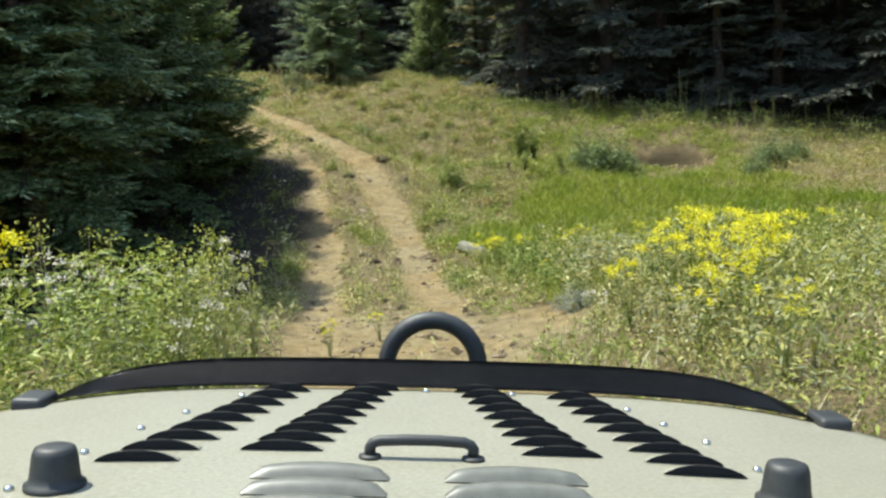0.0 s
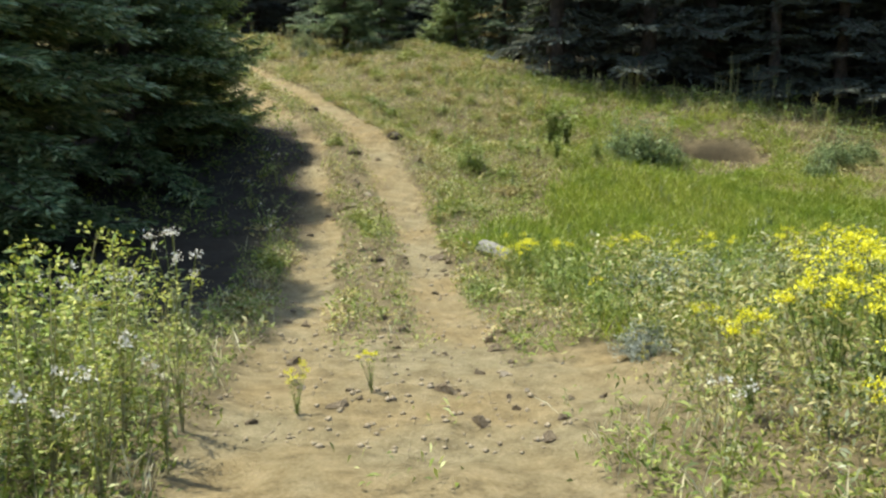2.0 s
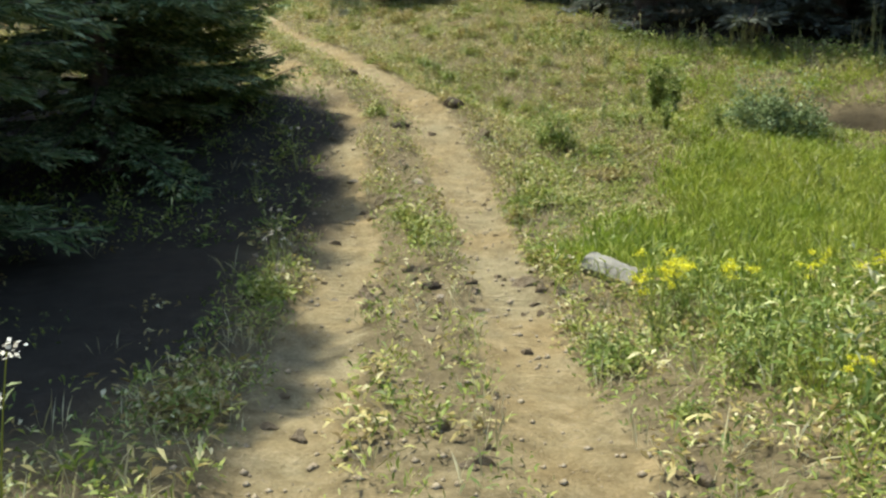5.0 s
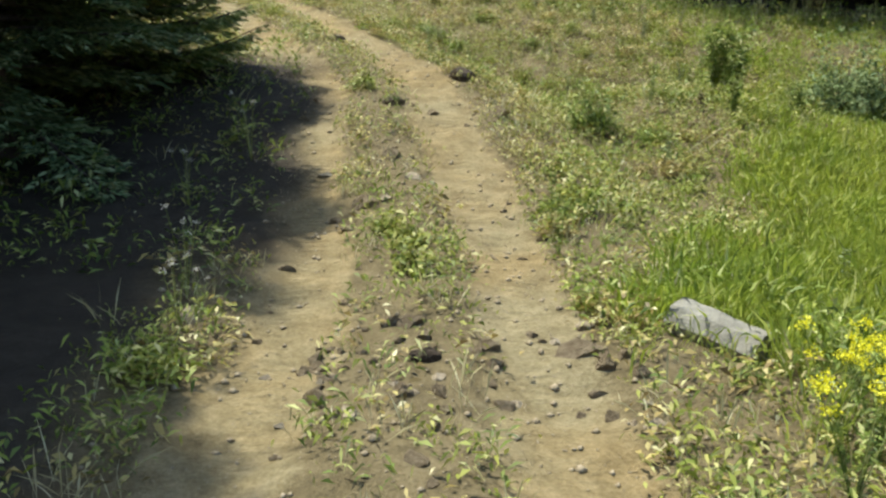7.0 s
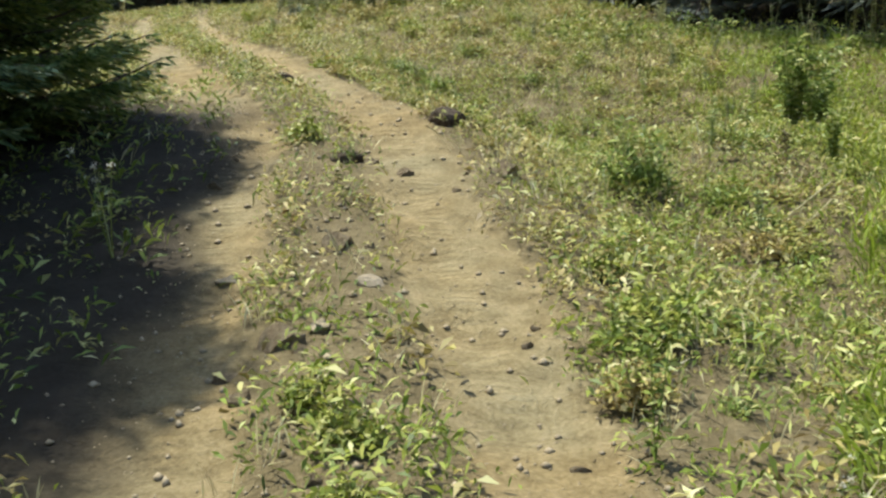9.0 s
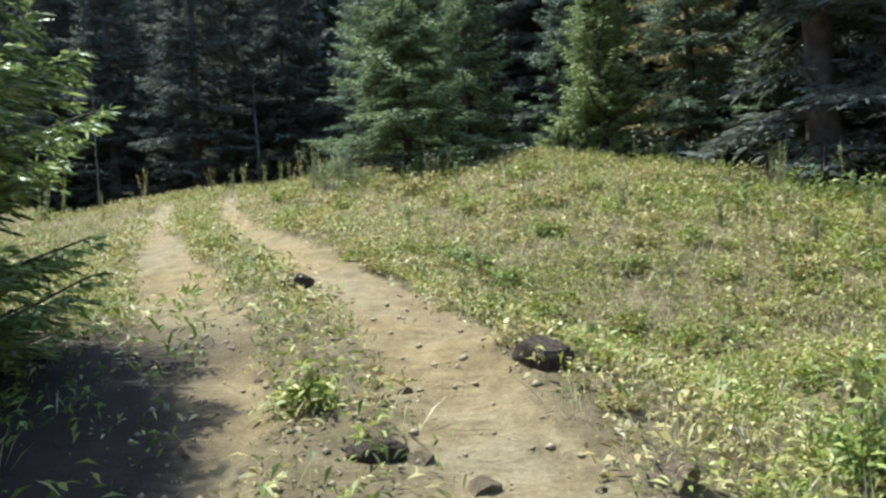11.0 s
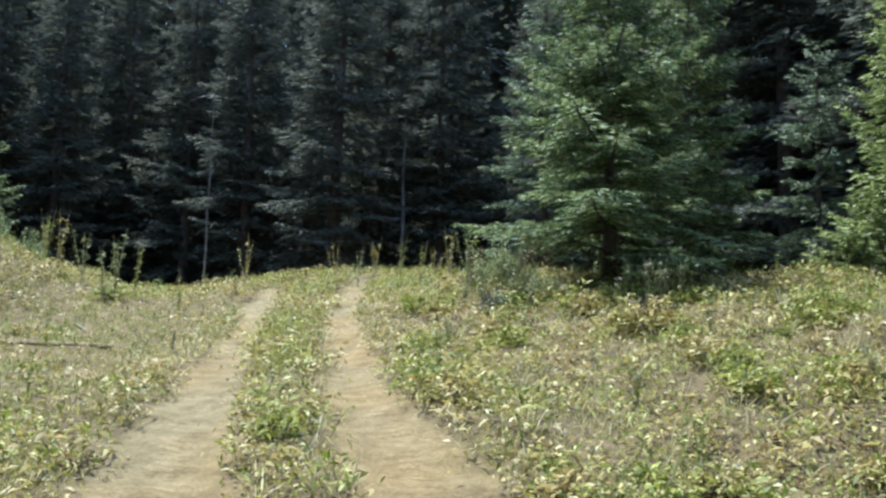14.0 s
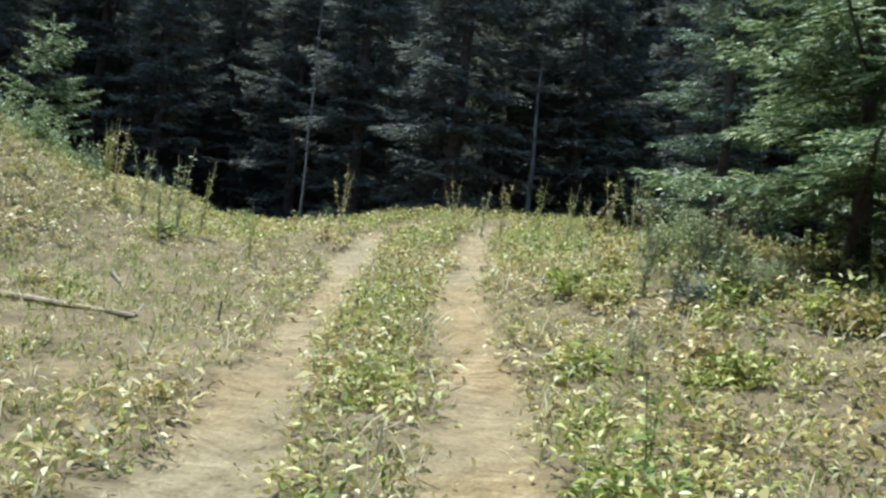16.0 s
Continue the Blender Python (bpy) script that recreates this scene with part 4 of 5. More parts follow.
green_bush = shrub("meadow_shrub", "rounded green leafy shrub in the meadow", 300, 0.8, 0.5, M_BUSH, 3000, (0.055, 0.024))
set_out([green_bush], [(4.28, 26.0, 1.75), (4.95, 25.9, 1.7), (9.3, 26.0, 1.4), (10.3, 26.6, 1.3), (8.6, 24.9, 1.1), (1.15, 17.2, 0.4), (-15.6, 38.6, 1.1), (-16.4, 38.2, 1.3), (-16.0, 39.2, 1.2), (-17.0, 39.0, 1.3), (-14.8, 38.9, 0.8)])
tall_herb = shrub("tall_herb", "upright dark green leafy herb in the meadow", 304, 0.75, 0.32, M_GREENS, 620, (0.085, 0.024), 0.0, 1.3, M_STRAW)
set_out([tall_herb], [(0.25, 23.9, 1.3), (0.45, 24.05, 1.1), (3.3, 25.2, 0.9)])
pale_bush = shrub("pale_shrub", "pale green shrub below the fir", 301, 0.8, 0.5, M_PALEGREEN, 2600, (0.06, 0.024))
set_out([pale_bush], [(-5.5, 37.4, 0.75), (-5.15, 37.1, 0.55), (-5.0, 36.2, 0.6), (-4.75, 36.3, 0.5), (-5.9, 37.6, 0.7), (-5.75, 38.1, 0.8)])
sage = shrub("sage_bush", "low grey sagebrush on the verge", 302, 0.5, 0.42, M_SAGE, 3000, (0.055, 0.014))
set_out([sage], [(2.11, 12.8, 1.35), (2.6, 12.95, 1.3), (1.6, 10.9, 0.8), (3.1, 12.7, 1.1), (-5.35, 35.9, 0.6)])
clump = shrub("yellowing_herb", "small yellow-green herb clump between the ruts", 303, 0.35, 0.28, M_WEED, 420, (0.09, 0.030), -0.2, 1.0, M_STRAW)
set_out([clump], [(-2.8, 23.9, 1.0), (-1.63, 18.9, 0.9), (-1.5, 18.3, 0.9), (-1.85, 19.3, 0.8), (-4.3, 35.5, 1.1), (-3.05, 34.0, 1.0), (-5.7, 30.5, 0.8), (-6.95, 33.4, 0.8), (-7.6, 34.9, 0.7), (-0.15, 20.5, 1.1), (0.2, 20.9, 1.0), (-0.3, 21.2, 0.9)])
yellow_dock = [shrub("yellowing_dock", "clump of yellowing broad dock leaves on brown soil", 320 + k, 0.42, 0.36, m, 330, (0.11, 0.036), -0.1, 1.1, M_STRAW) for k, m in enumerate((M_TAN, M_WEED, M_SLOPE))]
for q in yellow_dock:
    tagged(q, group="yellowing docks")
set_out(yellow_dock, [(-4.15, 35.35, 0.9), (-3.95, 35.6, 0.75), (-3.7, 34.5, 1.0), (-3.35, 34.4, 1.1), (-6.5, 36.3, 0.9), (-6.1, 35.9, 0.8), (-5.1, 34.5, 0.9), (-4.8, 34.2, 0.8), (-6.8, 36.9, 0.8), (-6.3, 37.2, 0.7),
                      (-1.9, 34.6, 0.9), (-0.9, 33.6, 0.8), (0.3, 34.4, 0.9), (-2.6, 33.0, 0.8), (1.2, 32.8, 0.9), (-1.3, 31.4, 0.8), (0.4, 30.6, 0.8), (-2.9, 30.6, 0.7), (1.4, 29.4, 0.8), (-0.6, 28.6, 0.7),
                      (-0.2, 26.9, 0.7), (0.9, 26.2, 0.7), (-0.1, 20.2, 0.9), (0.35, 20.6, 0.8), (-0.35, 19.4, 0.7)])
mullein = [flowering("grey_weed", "upright pale grey-green weed with leafy stems", 350 + k, 0.8, 5, M_RANK, None, lean=0.22, leaves=46, leaf=(0.07, 0.022), stem_mat=M_STRAW) for k in range(2)]
for q in mullein:
    tagged(q, group="grey-green weeds")
set_out(mullein, [(-5.8, 36.1, 0.8), (-5.5, 35.8, 0.9), (-5.2, 36.1, 1.0), (-4.9, 35.7, 0.8), (-5.4, 36.5, 0.9), (-5.5, 34.2, 0.6), (-5.9, 37.0, 0.9), (-5.3, 37.0, 1.0), (-3.5, 35.5, 0.8), (-3.3, 35.4, 0.9), (-3.1, 35.7, 0.7),
                  (-1.6, 32.6, 0.7), (-0.3, 32.0, 0.8), (0.9, 31.4, 0.7), (-2.2, 29.6, 0.6), (1.8, 30.4, 0.8), (2.6, 31.0, 0.8), (0.2, 28.0, 0.6), (2.2, 28.2, 0.7), (-3.4, 32.2, 0.6)])
# looser herbs over the whole meadow, so that the sward is uneven
herb = [shrub("meadow_herb", "single half-dry meadow herb with broad leaves", 310 + k, 0.26, 0.30, m, 340, (0.072, 0.025), -0.2, 0.9, M_STRAW) for k, m in enumerate((M_WEED, M_TAN, M_GREENS, M_WEED))]
for q in herb:
    tagged(q, group="meadow herbs")
pick = random.Random(31)
places = []
while len(places) < 320:
    y = pick.uniform(13, 42)
    x = float(np.interp(y, *TRAIL_X)) + pick.choice((1, 1, 1, -1)) * pick.uniform(1.3, 9)
    if pick.random() < float(open_ground(np.array([x]), np.array([y]))[0] * (1 - 0.9 * wet(np.array([x]), np.array([y]))[0])) + 0.02 and not (x < -3 and y < 27):
        places.append((x, y, pick.uniform(0.5, 1.3)))
set_out(herb, places)
thin = [flowering("thin_weed", "thin leafy weed stalk standing above the meadow", 330 + k, 0.6, 2, m, None, lean=0.15, leaves=26, leaf=(0.07, 0.02)) for k, m in enumerate((M_GREENS, M_PALEGREEN))]
for q in thin:
    tagged(q, group="thin weeds")
places = []
while len(places) < 110:
    y = pick.uniform(13, 42)
    x = float(np.interp(y, *TRAIL_X)) + pick.choice((1, 1, -1)) * pick.uniform(1.3, 9)
    if pick.random() < float(open_ground(np.array([x]), np.array([y]))[0]) and not (x < -3 and y < 27):
        places.append((x, y, pick.uniform(0.5, 1.2)))
set_out(thin, places)
tall_dock = [flowering("tall_dock", "tall dark green dock with drooping leaves in the meadow", 340 + k, 1.0, 8, M_GREENS, None, lean=0.30, leaves=44, leaf=(0.10, 0.028)) for k in range(2)]
set_out(tall_dock, [(2.5, 25.95, 1.55), (2.7, 26.1, 1.4), (2.3, 25.85, 1.3), (2.3, 24.5, 0.8), (3.3, 24.9, 0.7), (2.45, 25.7, 0.9)])
red_one = flowering("red_wildflower", "small red blossom at the wood's edge", 280, 0.5, 2, M_GREENS, M_RED, 10, 0.05, 0.06, 0.1, 8)
set_out([red_one], [(-8.7, 46.6, 1.0)])


# ---- stones, wood and water ----
def stone_mesh(seed, flat):
    r = random.Random(seed)
    bm = bmesh.new()
    bmesh.ops.create_icosphere(bm, subdivisions=3, radius=0.5)
    cuts = [(Vector((r.uniform(-1, 1), r.uniform(-1, 1), r.uniform(-0.35, 1))).normalized(), r.uniform(0.20, 0.38)) for _ in range(9)]
    for v in bm.verts:
        for n, d in cuts:
            over = v.co.dot(n) - d
            if over > 0:
                v.co -= n * over * 0.98
        v.co += v.co.normalized() * (0.05 * noise.noise(v.co * 4 + Vector((seed, 0, 0))) + 0.025 * noise.noise(v.co * 11 + Vector((0, seed, 0))))
        v.co.z *= flat
    me = bpy.data.meshes.new("stone")
    bm.to_mesh(me)
    bm.free()
    return me


STONES = [stone_mesh(400 + k, f) for k, f in enumerate((0.85, 0.65, 0.6, 0.95, 0.7))]
for k, me in enumerate(STONES):
    me.materials.append((M_STONE, M_PALE, M_STONE, M_DARKSTONE, M_PALE)[k])


def stone(x, y, size, kind, wide=1.0, turn=0.0, label="rough brown stone on the dirt trail", name="stone", sink=0.12, tall=1.0):
    ob = new(name, STONES[kind])
    z = float(ground_z(np.array(x), np.array(y)))
    ob.matrix_world = pose(x, y, z + size * (0.22 * tall - sink), 0, 0, turn) @ Matrix.Diagonal((size * wide, size, size * tall, 1))
    return tagged(ob, label, "stone", group="stones of the trail")


stone(-3.90, 27.77, 0.27, 3, 1.5, 20, "dark pitted stone in the middle of the trail", tall=1.1)
stone(-4.05, 27.85, 0.15, 3, 1.2, 70, "dark pitted stone in the middle of the trail")
stone(-2.29, 23.34, 0.22, 3, 1.5, 10, "dark stone on the ridge between the ruts")
stone(-2.08, 23.28, 0.13, 0, 1.1, 50)
stone(-1.77, 23.02, 0.15, 0, 1.2, 0, "small rounded brown stone in the rut")
stone(-1.51, 24.56, 0.32, 3, 1.4, 160, "dark angular boulder at the trail's edge", tall=1.2)
stone(-1.25, 24.65, 0.22, 0, 1.3, 30, "grey-brown boulder beside a darker one")
stone(-0.93, 23.09, 0.24, 0, 1.2, 40, "brown boulder at the trail's edge", tall=1.2)
stone(-1.05, 23.75, 0.16, 4, 1.3, 80, "pale stone at the trail's edge")
stone(-2.77, 21.09, 0.17, 4, 1.6, 10, "flat pale stone lying in the rut", tall=0.8)
stone(-2.10, 21.5, 0.22, 0, 1.1, 60, "weathered stone half buried between the ruts")
stone(-2.18, 20.06, 0.22, 0, 1.3, 15, "angular brown stone half buried between the ruts", tall=1.2)
stone(-1.78, 20.89, 0.16, 1, 1.3, 0, "pale flat stone among trail herbs")
stone(-2.40, 19.75, 0.13, 2, 1.5, 30)
stone(-1.98, 20.28, 0.15, 4, 1.4, 100, "pale stone among trail herbs")
stone(-2.90, 17.2, 0.17, 1, 1.0, 20, "pale rounded stone beside the shaded verge", tall=1.3)
stone(-0.32, 16.75, 0.20, 0, 1.7, 10, "broad brown stone at the rut's edge")
stone(-0.05, 16.65, 0.13, 2, 1.5, 60)
stone(-1.25, 16.6, 0.16, 3, 1.3, 15, "dark stone between the ruts")
stone(-7.99, 38.45, 0.24, 1, 1.4, 0, "pale stone beside the rut near the crest")
stone(-5.6, 37.6, 0.40, 4, 1.3, 30, "grey stone lying in the meadow below the firs")
stone(-5.74, 35.68, 0.20, 1, 1.2, 10, "pale stone among dry meadow leaves")
stone(6.55, 26.4, 0.30, 1, 1.2, 20, "pale stone at the edge of the pool", tall=1.0)
stone(6.9, 25.3, 0.24, 3, 1.3, 70, "dark stone in the wet grass")
stone(6.7, 25.5, 0.18, 1, 1.0, 30, "pale stone in the wet grass")
lay = random.Random(11)
count = 0
while count < 150:
    y = lay.choice((lay.uniform(8.5, 26), lay.gauss(16.3, 0.6), lay.gauss(16.3, 0.6), lay.uniform(9, 14)))
    xc = float(np.interp(y, *TRAIL_X))
    x = xc + lay.choice((-0.45, 0.4, 1.3, lay.uniform(-0.5, 0.5), lay.uniform(-1.5, 1.6))) + lay.gauss(0, 0.28)
    if x > -3.6:
        stone(x, y, lay.choice((0.06, 0.07, 0.08, 0.10, 0.13)) * lay.uniform(0.8, 1.3), lay.choice((0, 0, 0, 2, 2, 4)), lay.uniform(0.9, 1.7), lay.uniform(0, 360), tall=lay.uniform(0.8, 1.2), label="small loose stone on the dirt trail")
        count += 1
# gravel too small to pick apart
n = 4200
py = 8.5 + 19 * rng.uniform(0, 1, n) ** 1.2
px = np.interp(py, *TRAIL_X) + rng.choice([-0.85, 0.85, 0.0], n) + rng.normal(0, 0.35, n)
r = 0.006 + 0.026 * rng.uniform(0, 1, n) ** 5
c = np.stack([px, py, ground_z(px, py) + 0.3 * r], 1)
octa = np.array([(1, 0, 0), (0, 1, 0), (-1, 0, 0), (0, -1, 0), (0, 0, 0.8), (0, 0, -0.8)], float)
v = c[:, None] + octa[None] * (r[:, None, None] * rng.uniform(0.6, 1.4, (n, 6, 1)))
f = np.array([(0, 1, 4), (1, 2, 4), (2, 3, 4), (3, 0, 4), (1, 0, 5), (2, 1, 5), (3, 2, 5), (0, 3, 5)])
tagged(thing_from("gravel", v.reshape(-1, 3), (f[None] + 6 * np.arange(n)[:, None, None]).reshape(-1, 3), M_CLOD), "loose brown gravel on the dirt trail", "gravel", kind="stuff")


def round_log(name, label, a, b, ra, rb, seed, material=M_LOG, sides=14, rings=10):
    """A weathered length of wood from a to b, with cut ends."""
    r = np.random.RandomState(seed)
    a, b = np.array(a), np.array(b)
    ax = b - a
    ln = np.linalg.norm(ax)
    ax /= ln
    u = np.cross(ax, (0, 0, 1.0))
    u /= np.linalg.norm(u)
    w = np.cross(u, ax)
    ang = np.linspace(0, 2 * np.pi, sides, endpoint=False)
    bm = bmesh.new()
    loops = []
    lump = r.normal(0, 0.07, sides)
    for k in range(rings):
        q = k / (rings - 1)
        rad = (ra + (rb - ra) * q) * (1 + lump + r.normal(0, 0.03, sides))
        wob = r.normal(0, 0.02 * ra, 3)
        loops.append([bm.verts.new(a + ax * (ln * q + r.normal(0, 0.06 * ra) * (k in (0, rings - 1))) + u * rad[i] * np.cos(ang[i]) + w * rad[i] * np.sin(ang[i]) + wob) for i in range(sides)])
    for p, q in zip(loops, loops[1:]):
        for i in range(sides):
            bm.faces.new((p[i], p[(i + 1) % sides], q[(i + 1) % sides], q[i]))
    bm.faces.new(loops[0][::-1])
    bm.faces.new(loops[-1])
    bmesh.ops.recalc_face_normals(bm, faces=bm.faces)
    me = bpy.data.meshes.new(name)
    bm.to_mesh(me)
    bm.free()
    me.materials.append(material)
    return tagged(new(name, me), label, "log")


def gz(x, y, up=0.0):
    return (x, y, float(ground_z(np.array(x), np.array(y))) + up)


round_log("log", "short pale weathered log lying in the grass", gz(0.34, 17.2, 0.10), gz(0.78, 16.74, 0.09), 0.13, 0.12, 1)
round_log("fallen_branch", "long grey fallen branch on bare meadow soil", gz(-11.6, 34.6, 0.06), gz(-9.75, 34.4, 0.05), 0.035, 0.025, 2, M_PALE, sides=8)
round_log("fallen_branch", "thin pale stick on bare meadow soil", gz(-10.1, 34.9, 0.04), gz(-9.75, 34.35, 0.03), 0.014, 0.010, 3, sides=6)
round_log("fallen_branch", "short upright pale stick beside the rut", gz(-9.08, 34.63, -0.02), gz(-9.06, 34.63, 0.22), 0.016, 0.010, 4, sides=6)
round_log("fallen_branch", "pale broken stick on the meadow", gz(-11.5, 36.0, 0.04), gz(-11.1, 35.7, 0.03), 0.02, 0.012, 5, sides=6)
round_log("fallen_branch", "dry pale stems lying in the grass", gz(1.25, 23.0, 0.06), gz(1.95, 23.5, 0.25), 0.012, 0.008, 6, M_STRAW, sides=6)
round_log("fallen_branch", "dry pale stems lying in the grass", gz(1.45, 22.9, 0.06), gz(2.0, 23.4, 0.2), 0.010, 0.007, 7, M_STRAW, sides=6)
round_log("fallen_branch", "thin grey fallen stick by the meadow", gz(-4.2, 35.6, 0.04), gz(-3.4, 35.2, 0.04), 0.015, 0.01, 8, sides=6)

m, nt, p = blank("pool_water")
nt.links.new(ramp(nt, noise_of(nt, 1.5), [(0.3, (0.13, 0.10, 0.055)), (0.7, (0.20, 0.16, 0.095))]), p.inputs["Base Color"])
p.inputs["Roughness"].default_value = 0.08
p.inputs["Specular IOR Level"].default_value = 0.4
nt.links.new(bump(nt, noise_of(nt, 6.0), 0.15, 0.01), p.inputs["Normal"])
bm = bmesh.new()
rim = [bm.verts.new((6.9 + 1.5 * math.cos(a) * (1 + 0.1 * math.sin(3 * a)), 27.2 + 0.98 * math.sin(a) * (1 + 0.12 * math.sin(2 * a + 1)), 0.47)) for a in np.linspace(0, 2 * np.pi, 40, endpoint=False)]
low = [bm.verts.new(v.co + Vector((0, 0, -0.2))) for v in rim]
bm.faces.new(rim)
for k in range(40):
    bm.faces.new((rim[k - 1], low[k - 1], low[k], rim[k]))
me = bpy.data.meshes.new("pool")
bm.to_mesh(me)
bm.free()
me.materials.append(m)
tagged(new("water", me), "small muddy brown pool in the wet meadow", "water", kind="structure")


# ---- the vehicle at the head of the trail ----
M_PAINT = solid_material("dusty_stone_white_paint", [(0.3, (0.215, 0.204, 0.152)), (0.7, (0.245, 0.235, 0.18))], 2.5, 0.42, relief=0.03, depth=0.002, fine=140)
# hood paint greyed: the vents' rear-facing shade is in this colour
M_VENT_SHADE = solid_material("shaded_vent_paint", [(0.3, (0.10, 0.10, 0.082)), (0.7, (0.135, 0.133, 0.11))], 6.0, 0.4, relief=0.05, depth=0.002, fine=40)
M_BLACK = solid_material("black_gloss_plastic", [(0.3, (0.008, 0.008, 0.008)), (0.7, (0.016, 0.016, 0.016))], 4.0, 0.3, relief=0.05, depth=0.002, fine=40, spec=0.1)
M_RUBBER = solid_material("grey_black_rubber", [(0.3, (0.020, 0.021, 0.020)), (0.7, (0.036, 0.037, 0.035))], 12.0, 0.55, relief=0.15, depth=0.002)
# shade inside louvres and grille slots, put in as near-black colour
M_HOLLOW_SHADE = solid_material("painted_hollow_shade", [(0.3, (0.004, 0.004, 0.004)), (0.7, (0.008, 0.008, 0.008))], 9.0, 0.9, relief=0)
M_STEEL = solid_material("bright_bolt_steel", [(0.3, (0.5, 0.5, 0.48)), (0.7, (0.65, 0.65, 0.62))], 20.0, 0.25, metal=1.0, relief=0)

EYE0 = Vector(PATH[0][1])
jeep = new("off_road_vehicle")
jeep.matrix_world = Matrix.Translation(EYE0) @ Euler((radians(-4.5), 0, 0)).to_matrix().to_4x4() @ Euler((0, radians(4.6), 0)).to_matrix().to_4x4()
tagged(jeep, "dusty white off-road vehicle with louvred hood and black hoop bumper", "vehicle")
into = jeep.matrix_world.inverted()


def hood_z(u, v):
    return -0.42 - 0.022 * (abs(u) / 0.72) ** 3 - 0.03 * max(0.0, (v - 1.72) / 0.1) ** 2 * 0.3


def hood_front(u):
    return 1.80 - 0.10 * (abs(u) / 0.71) ** 4


def sheet(fn, nu, nv, skirt=None):
    """A grid of faces over the unit square."""
    bm = bmesh.new()
    g = [[bm.verts.new(fn(i / nu, j / nv)) for i in range(nu + 1)] for j in range(nv + 1)]
    for j in range(nv):
        for i in range(nu):
            bm.faces.new((g[j][i], g[j][i + 1], g[j + 1][i + 1], g[j + 1][i]))
    if skirt:
        rim = [g[0][i] for i in range(nu + 1)] + [g[j][nu] for j in range(1, nv + 1)] + [g[nv][i] for i in range(nu - 1, -1, -1)] + [g[j][0] for j in range(nv - 1, 0, -1)]
        low = [bm.verts.new(v.co + Vector(skirt)) for v in rim]
        for k in range(len(rim)):
            bm.faces.new((rim[k - 1], low[k - 1], low[k], rim[k]))
    return bm


def hood_at(a, b):
    u = (2 * a - 1) * 0.86
    v = 0.55 + (hood_front(u) - 0.55) * b
    return Vector((u, v, hood_z(u, v)))


def tube(points, radius, sides=12):
    """A closed tube along points."""
    bm = bmesh.new()
    pts = [Vector(p) for p in points]
    loops = []
    for k, p in enumerate(pts):
        t = (pts[min(k + 1, len(pts) - 1)] - pts[max(k - 1, 0)]).normalized()
        a = t.cross(Vector((0, 1, 0.01))).normalized()
        b = t.cross(a)
        loops.append([bm.verts.new(p + (a * math.cos(q) + b * math.sin(q)) * radius) for q in (2 * math.pi * i / sides for i in range(sides))])
    for p, q in zip(loops, loops[1:]):
        for i in range(sides):
            bm.faces.new((p[i], p[(i + 1) % sides], q[(i + 1) % sides], q[i]))
    bm.faces.new(loops[0][::-1])
    bm.faces.new(loops[-1])
    bmesh.ops.recalc_face_normals(bm, faces=bm.faces)
    return bm


def lathe(rings, sides=24):
    """A turned body from (radius, height) rings."""
    bm = bmesh.new()
    loops = [[bm.verts.new((r * math.cos(a), r * math.sin(a), h)) for a in (2 * math.pi * i / sides for i in range(sides))] for r, h in rings]
    for p, q in zip(loops, loops[1:]):
        for i in range(sides):
            bm.faces.new((p[i], p[(i + 1) % sides], q[(i + 1) % sides], q[i]))
    bm.faces.new(loops[-1])
    bm.faces.new(loops[0][::-1])
    return bm


def block(x0, x1, y0, y1, z0, z1, bevel=0.02):
    bm = bmesh.new()
    bmesh.ops.create_cube(bm, size=1)
    for v in bm.verts:
        v.co = Vector((x0 + (x1 - x0) * (v.co.x + 0.5), y0 + (y1 - y0) * (v.co.y + 0.5), z0 + (z1 - z0) * (v.co.z + 0.5)))
    if bevel:
        bmesh.ops.bevel(bm, geom=bm.edges, offset=bevel, segments=3, profile=0.6, affect="EDGES")
    return bm


hood = part("hood", sheet(hood_at, 36, 30, (0, 0, -0.07)), M_PAINT, jeep)


def scoop(ul, ur, v, depth, height, open_rear):
    """One pressed vent: a low arched lip; an open rear is a face coloured as dark as its shade."""
    bm = bmesh.new()
    n, m = 14, 5 if open_rear else 9
    grid = []
    for j in range(m + 1):
        q = j / m
        row = []
        for i in range(n + 1):
            p = i / n
            arch = math.sin(math.pi * p) ** (0.7 if open_rear else 0.3)
            u = ul + (ur - ul) * p
            up = height * arch * ((1 - q) ** 0.8 if open_rear else (min(1.0, q / 0.3) ** 0.8 if q < 0.55 else math.cos((q - 0.55) / 0.45 * math.pi / 2)))
            vv = v + depth * q * (0.35 + 0.65 * arch)
            row.append(bm.verts.new((u, vv, hood_z(u, vv) + 0.002 + up)))
        grid.append(row)
    for j in range(m):
        for i in range(n):
            bm.faces.new((grid[j][i], grid[j][i + 1], grid[j + 1][i + 1], grid[j + 1][i]))
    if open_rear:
        # the mouth is closed by a face that carries the inner shade as black
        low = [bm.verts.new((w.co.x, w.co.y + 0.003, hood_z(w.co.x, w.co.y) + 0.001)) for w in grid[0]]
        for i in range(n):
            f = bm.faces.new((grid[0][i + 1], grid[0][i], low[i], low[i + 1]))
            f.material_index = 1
    return bm


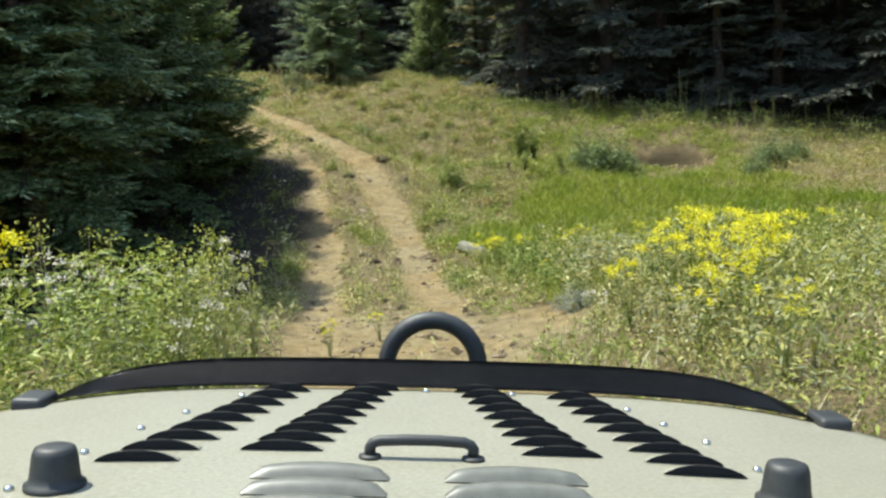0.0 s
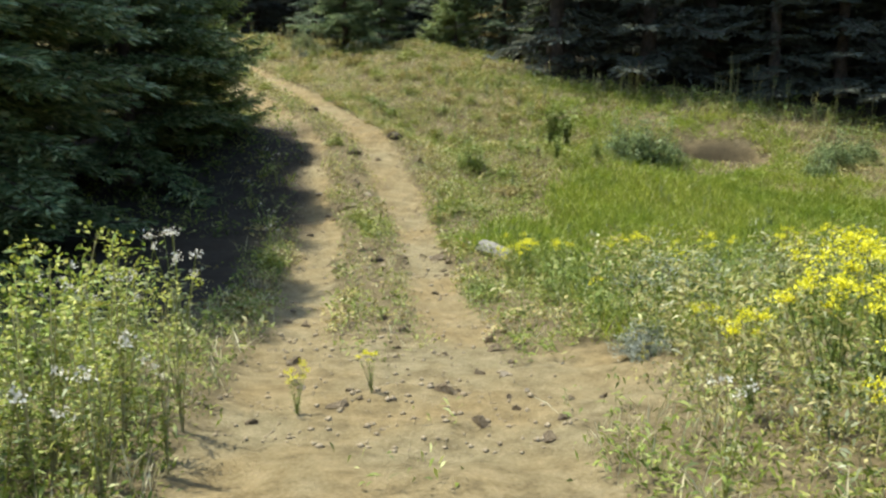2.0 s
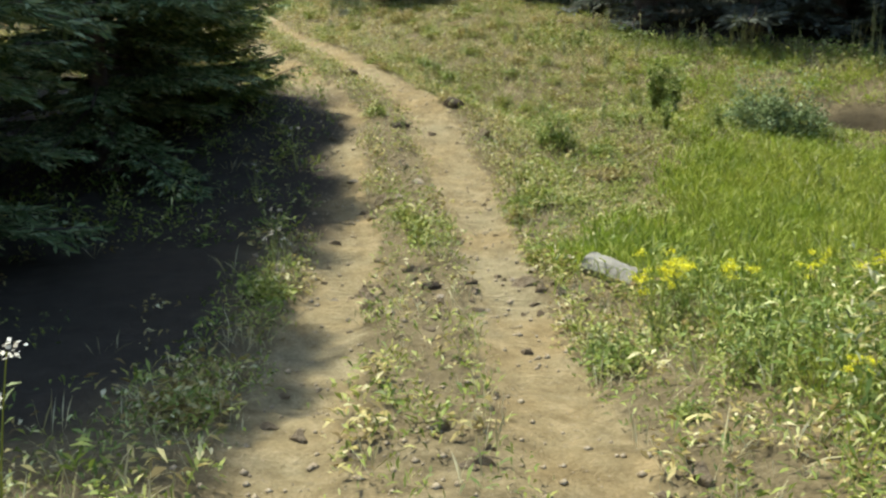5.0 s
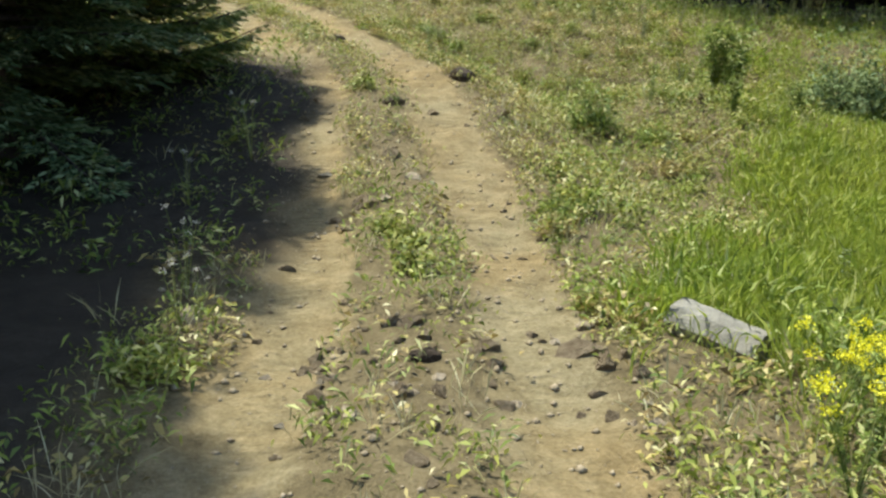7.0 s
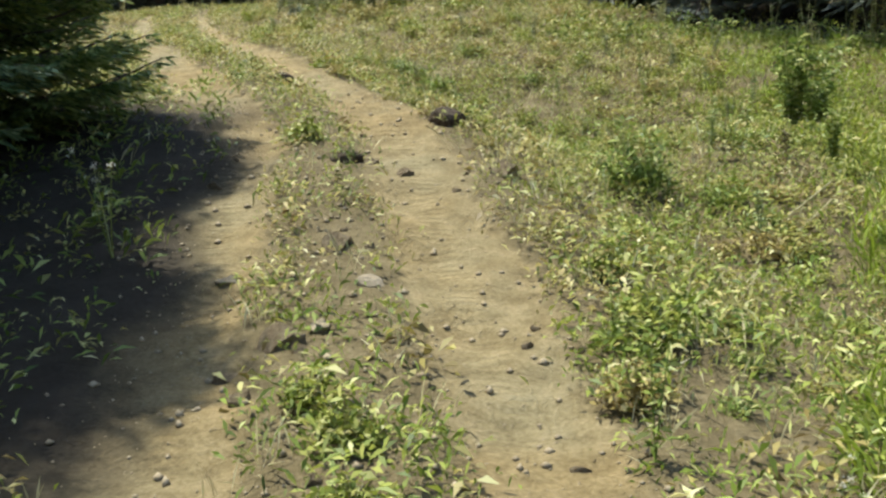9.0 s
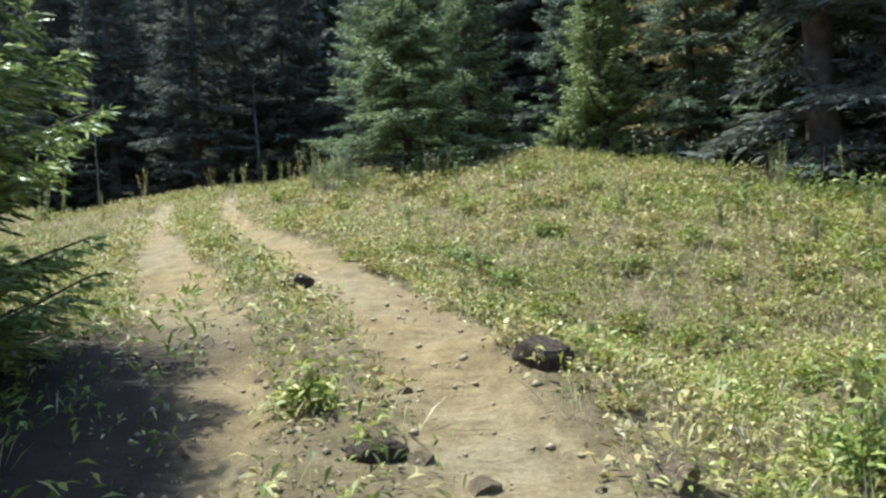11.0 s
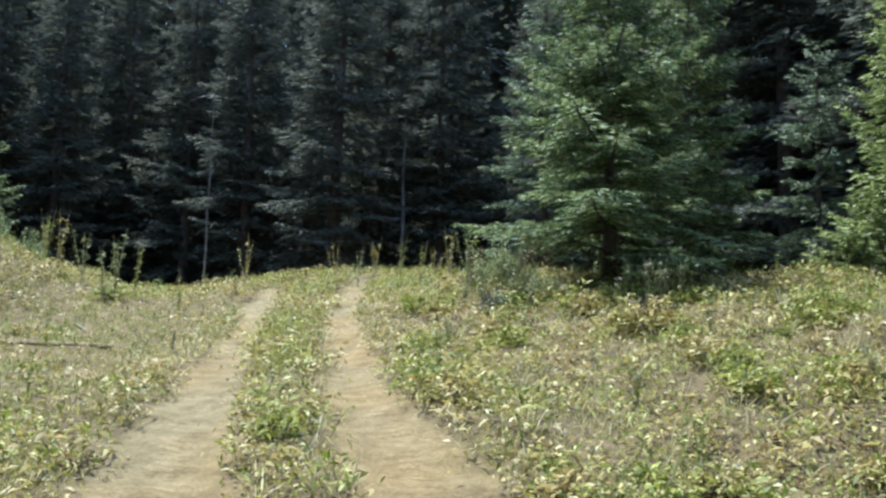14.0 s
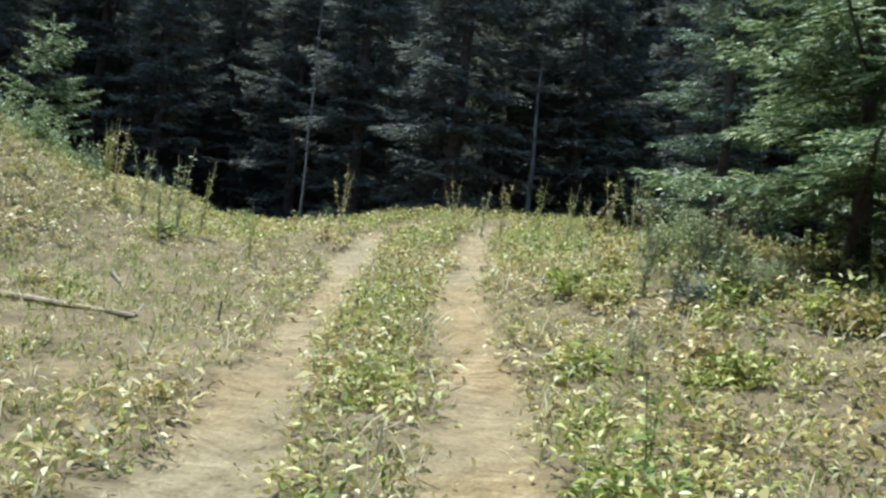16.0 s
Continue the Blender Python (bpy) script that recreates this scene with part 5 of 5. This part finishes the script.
rows = [((-0.491, -0.368, 1.304), (-0.330, -0.238, 1.742)), ((-0.291, -0.166, 1.361), (-0.160, -0.066, 1.775)),
        ((0.136, 0.261, 1.365), (0.040, 0.134, 1.775)), ((0.337, 0.459, 1.296), (0.218, 0.318, 1.732))]
for near, away in rows:
    for k in range(9):
        q = k / 8
        ul, ur, v = (a + (b - a) * q for a, b in zip(near, away))
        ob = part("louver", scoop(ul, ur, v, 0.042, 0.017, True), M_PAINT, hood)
        ob.data.materials.append(M_HOLLOW_SHADE)
for lo, hi in ((-0.250, -0.058), (0.019, 0.217)):
    for v in (1.235, 1.17, 1.105):
        part("cowl_vent", scoop(lo, hi, v - 0.004, 0.046, 0.016, False), M_VENT_SHADE, hood, "long raised vent, its rear shade painted grey")
for u, v in ((-0.521, 1.349), (-0.478, 1.478), (-0.431, 1.578), (-0.36, 1.70), (-0.014, 1.77), (0.153, 1.757), (0.307, 1.717), (0.359, 1.664), (0.404, 1.571), (0.45, 1.472), (0.488, 1.34), (-0.56, 1.19), (0.53, 1.19)):
    bolt = part("bolt", lathe([(0.007, 0), (0.007, 0.003), (0.005, 0.006), (0.001, 0.007)], 10), M_STEEL, hood, "bright steel bolt")
    bolt.location = (u, v, hood_z(u, v))
for u, v in ((-0.503, 1.20), (0.479, 1.204)):
    stop = part("rubber_stop", lathe([(0.040, 0), (0.040, 0.006), (0.034, 0.008), (0.032, 0.020), (0.029, 0.046), (0.026, 0.054), (0.018, 0.057)], 28), M_RUBBER, hood, "tapered grey rubber stop")
    stop.location = (u, v, hood_z(u, v))
grip = [(-0.092, 1.338, -0.416), (-0.092, 1.338, -0.404), (-0.088, 1.338, -0.398), (-0.078, 1.338, -0.394), (-0.04, 1.338, -0.392), (0.01, 1.338, -0.392), (0.048, 1.338, -0.394), (0.058, 1.338, -0.398), (0.062, 1.338, -0.404), (0.062, 1.338, -0.416)]
handle = part("handle", tube(grip, 0.0085), M_RUBBER, hood, "low grey grab handle")
for u in (-0.092, 0.062):
    foot = part("foot", lathe([(0.017, 0), (0.017, 0.004), (0.010, 0.006)], 16), M_RUBBER, handle)
    foot.location = (u, 1.338, hood_z(u, 1.338))


def visor(a, b):
    u = (2 * a - 1) * 0.715
    v0 = hood_front(u) - 0.012
    tall = 0.043 * (1 - abs(2 * a - 1) ** 7)
    return Vector((u, v0 + 0.07 * b, hood_z(u, v0) + 0.006 + tall * (b ** 1.2)))


bm = sheet(visor, 48, 6)
bmesh.ops.solidify(bm, geom=bm.faces[:], thickness=0.006)
part("hood_deflector", bm, M_BLACK, jeep, "glossy black wrap-around deflector")
arch = [(-0.118, 2.25, -0.95), (-0.118, 2.25, -0.50)] + [(-0.004 - 0.114 * math.cos(a), 2.25, -0.47 + 0.115 * math.sin(a)) for a in np.linspace(0, math.pi, 17)] + [(0.11, 2.25, -0.50), (0.11, 2.25, -0.95)]
bumper = part("bumper", block(-0.80, 0.80, 2.02, 2.28, -1.02, -0.88, 0.03), M_BLACK, jeep)
part("hoop", tube(arch, 0.0225, 16), M_RUBBER, bumper, "black tubular hoop")
for sgn in (-1, 1):
    part("hood_latch", block(sgn * 0.745 - 0.03, sgn * 0.745 + 0.03, 1.65, 1.73, -0.475, -0.425, 0.012), M_RUBBER, jeep)
    flare = part("fender", block(sgn * 0.84 - 0.11, sgn * 0.84 + 0.11, 0.75, 1.85, -0.64, -0.56, 0.035), M_BLACK, jeep)
grille = part("grille", block(-0.70, 0.70, 1.80, 1.90, -0.92, -0.50, 0.03), M_PAINT, jeep)
# slots are solid blocks, their recess shade painted on
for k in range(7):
    part("slot", block(-0.27 + 0.09 * k - 0.025, -0.27 + 0.09 * k + 0.025, 1.885, 1.905, -0.84, -0.56, 0.006), M_HOLLOW_SHADE, grille)
for sgn in (-1, 1):
    lamp = part("headlight", lathe([(0.095, 0), (0.09, 0.012), (0.06, 0.022), (0.02, 0.026)], 24), M_STEEL, grille)
    lamp.matrix_basis = pose(sgn * 0.50, 1.90, -0.66, -90)
part("engine_bay", block(-0.70, 0.70, 0.55, 1.80, -1.05, -0.50, 0.02), M_PAINT, jeep)
part("tub", block(-0.80, 0.80, -1.75, 0.55, -1.15, -0.50, 0.06), M_PAINT, jeep)
tyre = [(0.20, -0.11), (0.36, -0.13), (0.40, -0.11), (0.415, -0.05), (0.415, 0.05), (0.40, 0.11), (0.36, 0.13), (0.20, 0.11)]
for sgn in (-1, 1):
    for v in (1.32, -1.12):
        p = jeep.matrix_world @ Vector((sgn * 0.80, v, -1.2))
        low = into @ Vector((p.x, p.y, float(ground_z(np.array(p.x), np.array(p.y)))))
        wheel = part("wheel", lathe(tyre, 36), M_RUBBER, jeep)
        wheel.matrix_basis = pose(sgn * 0.80, v, low.z + 0.405, 0, 90, 0)
        part("rim", lathe([(0.05, -0.115), (0.20, -0.112), (0.21, 0), (0.20, 0.112), (0.05, 0.115)], 24), M_BLACK, wheel)
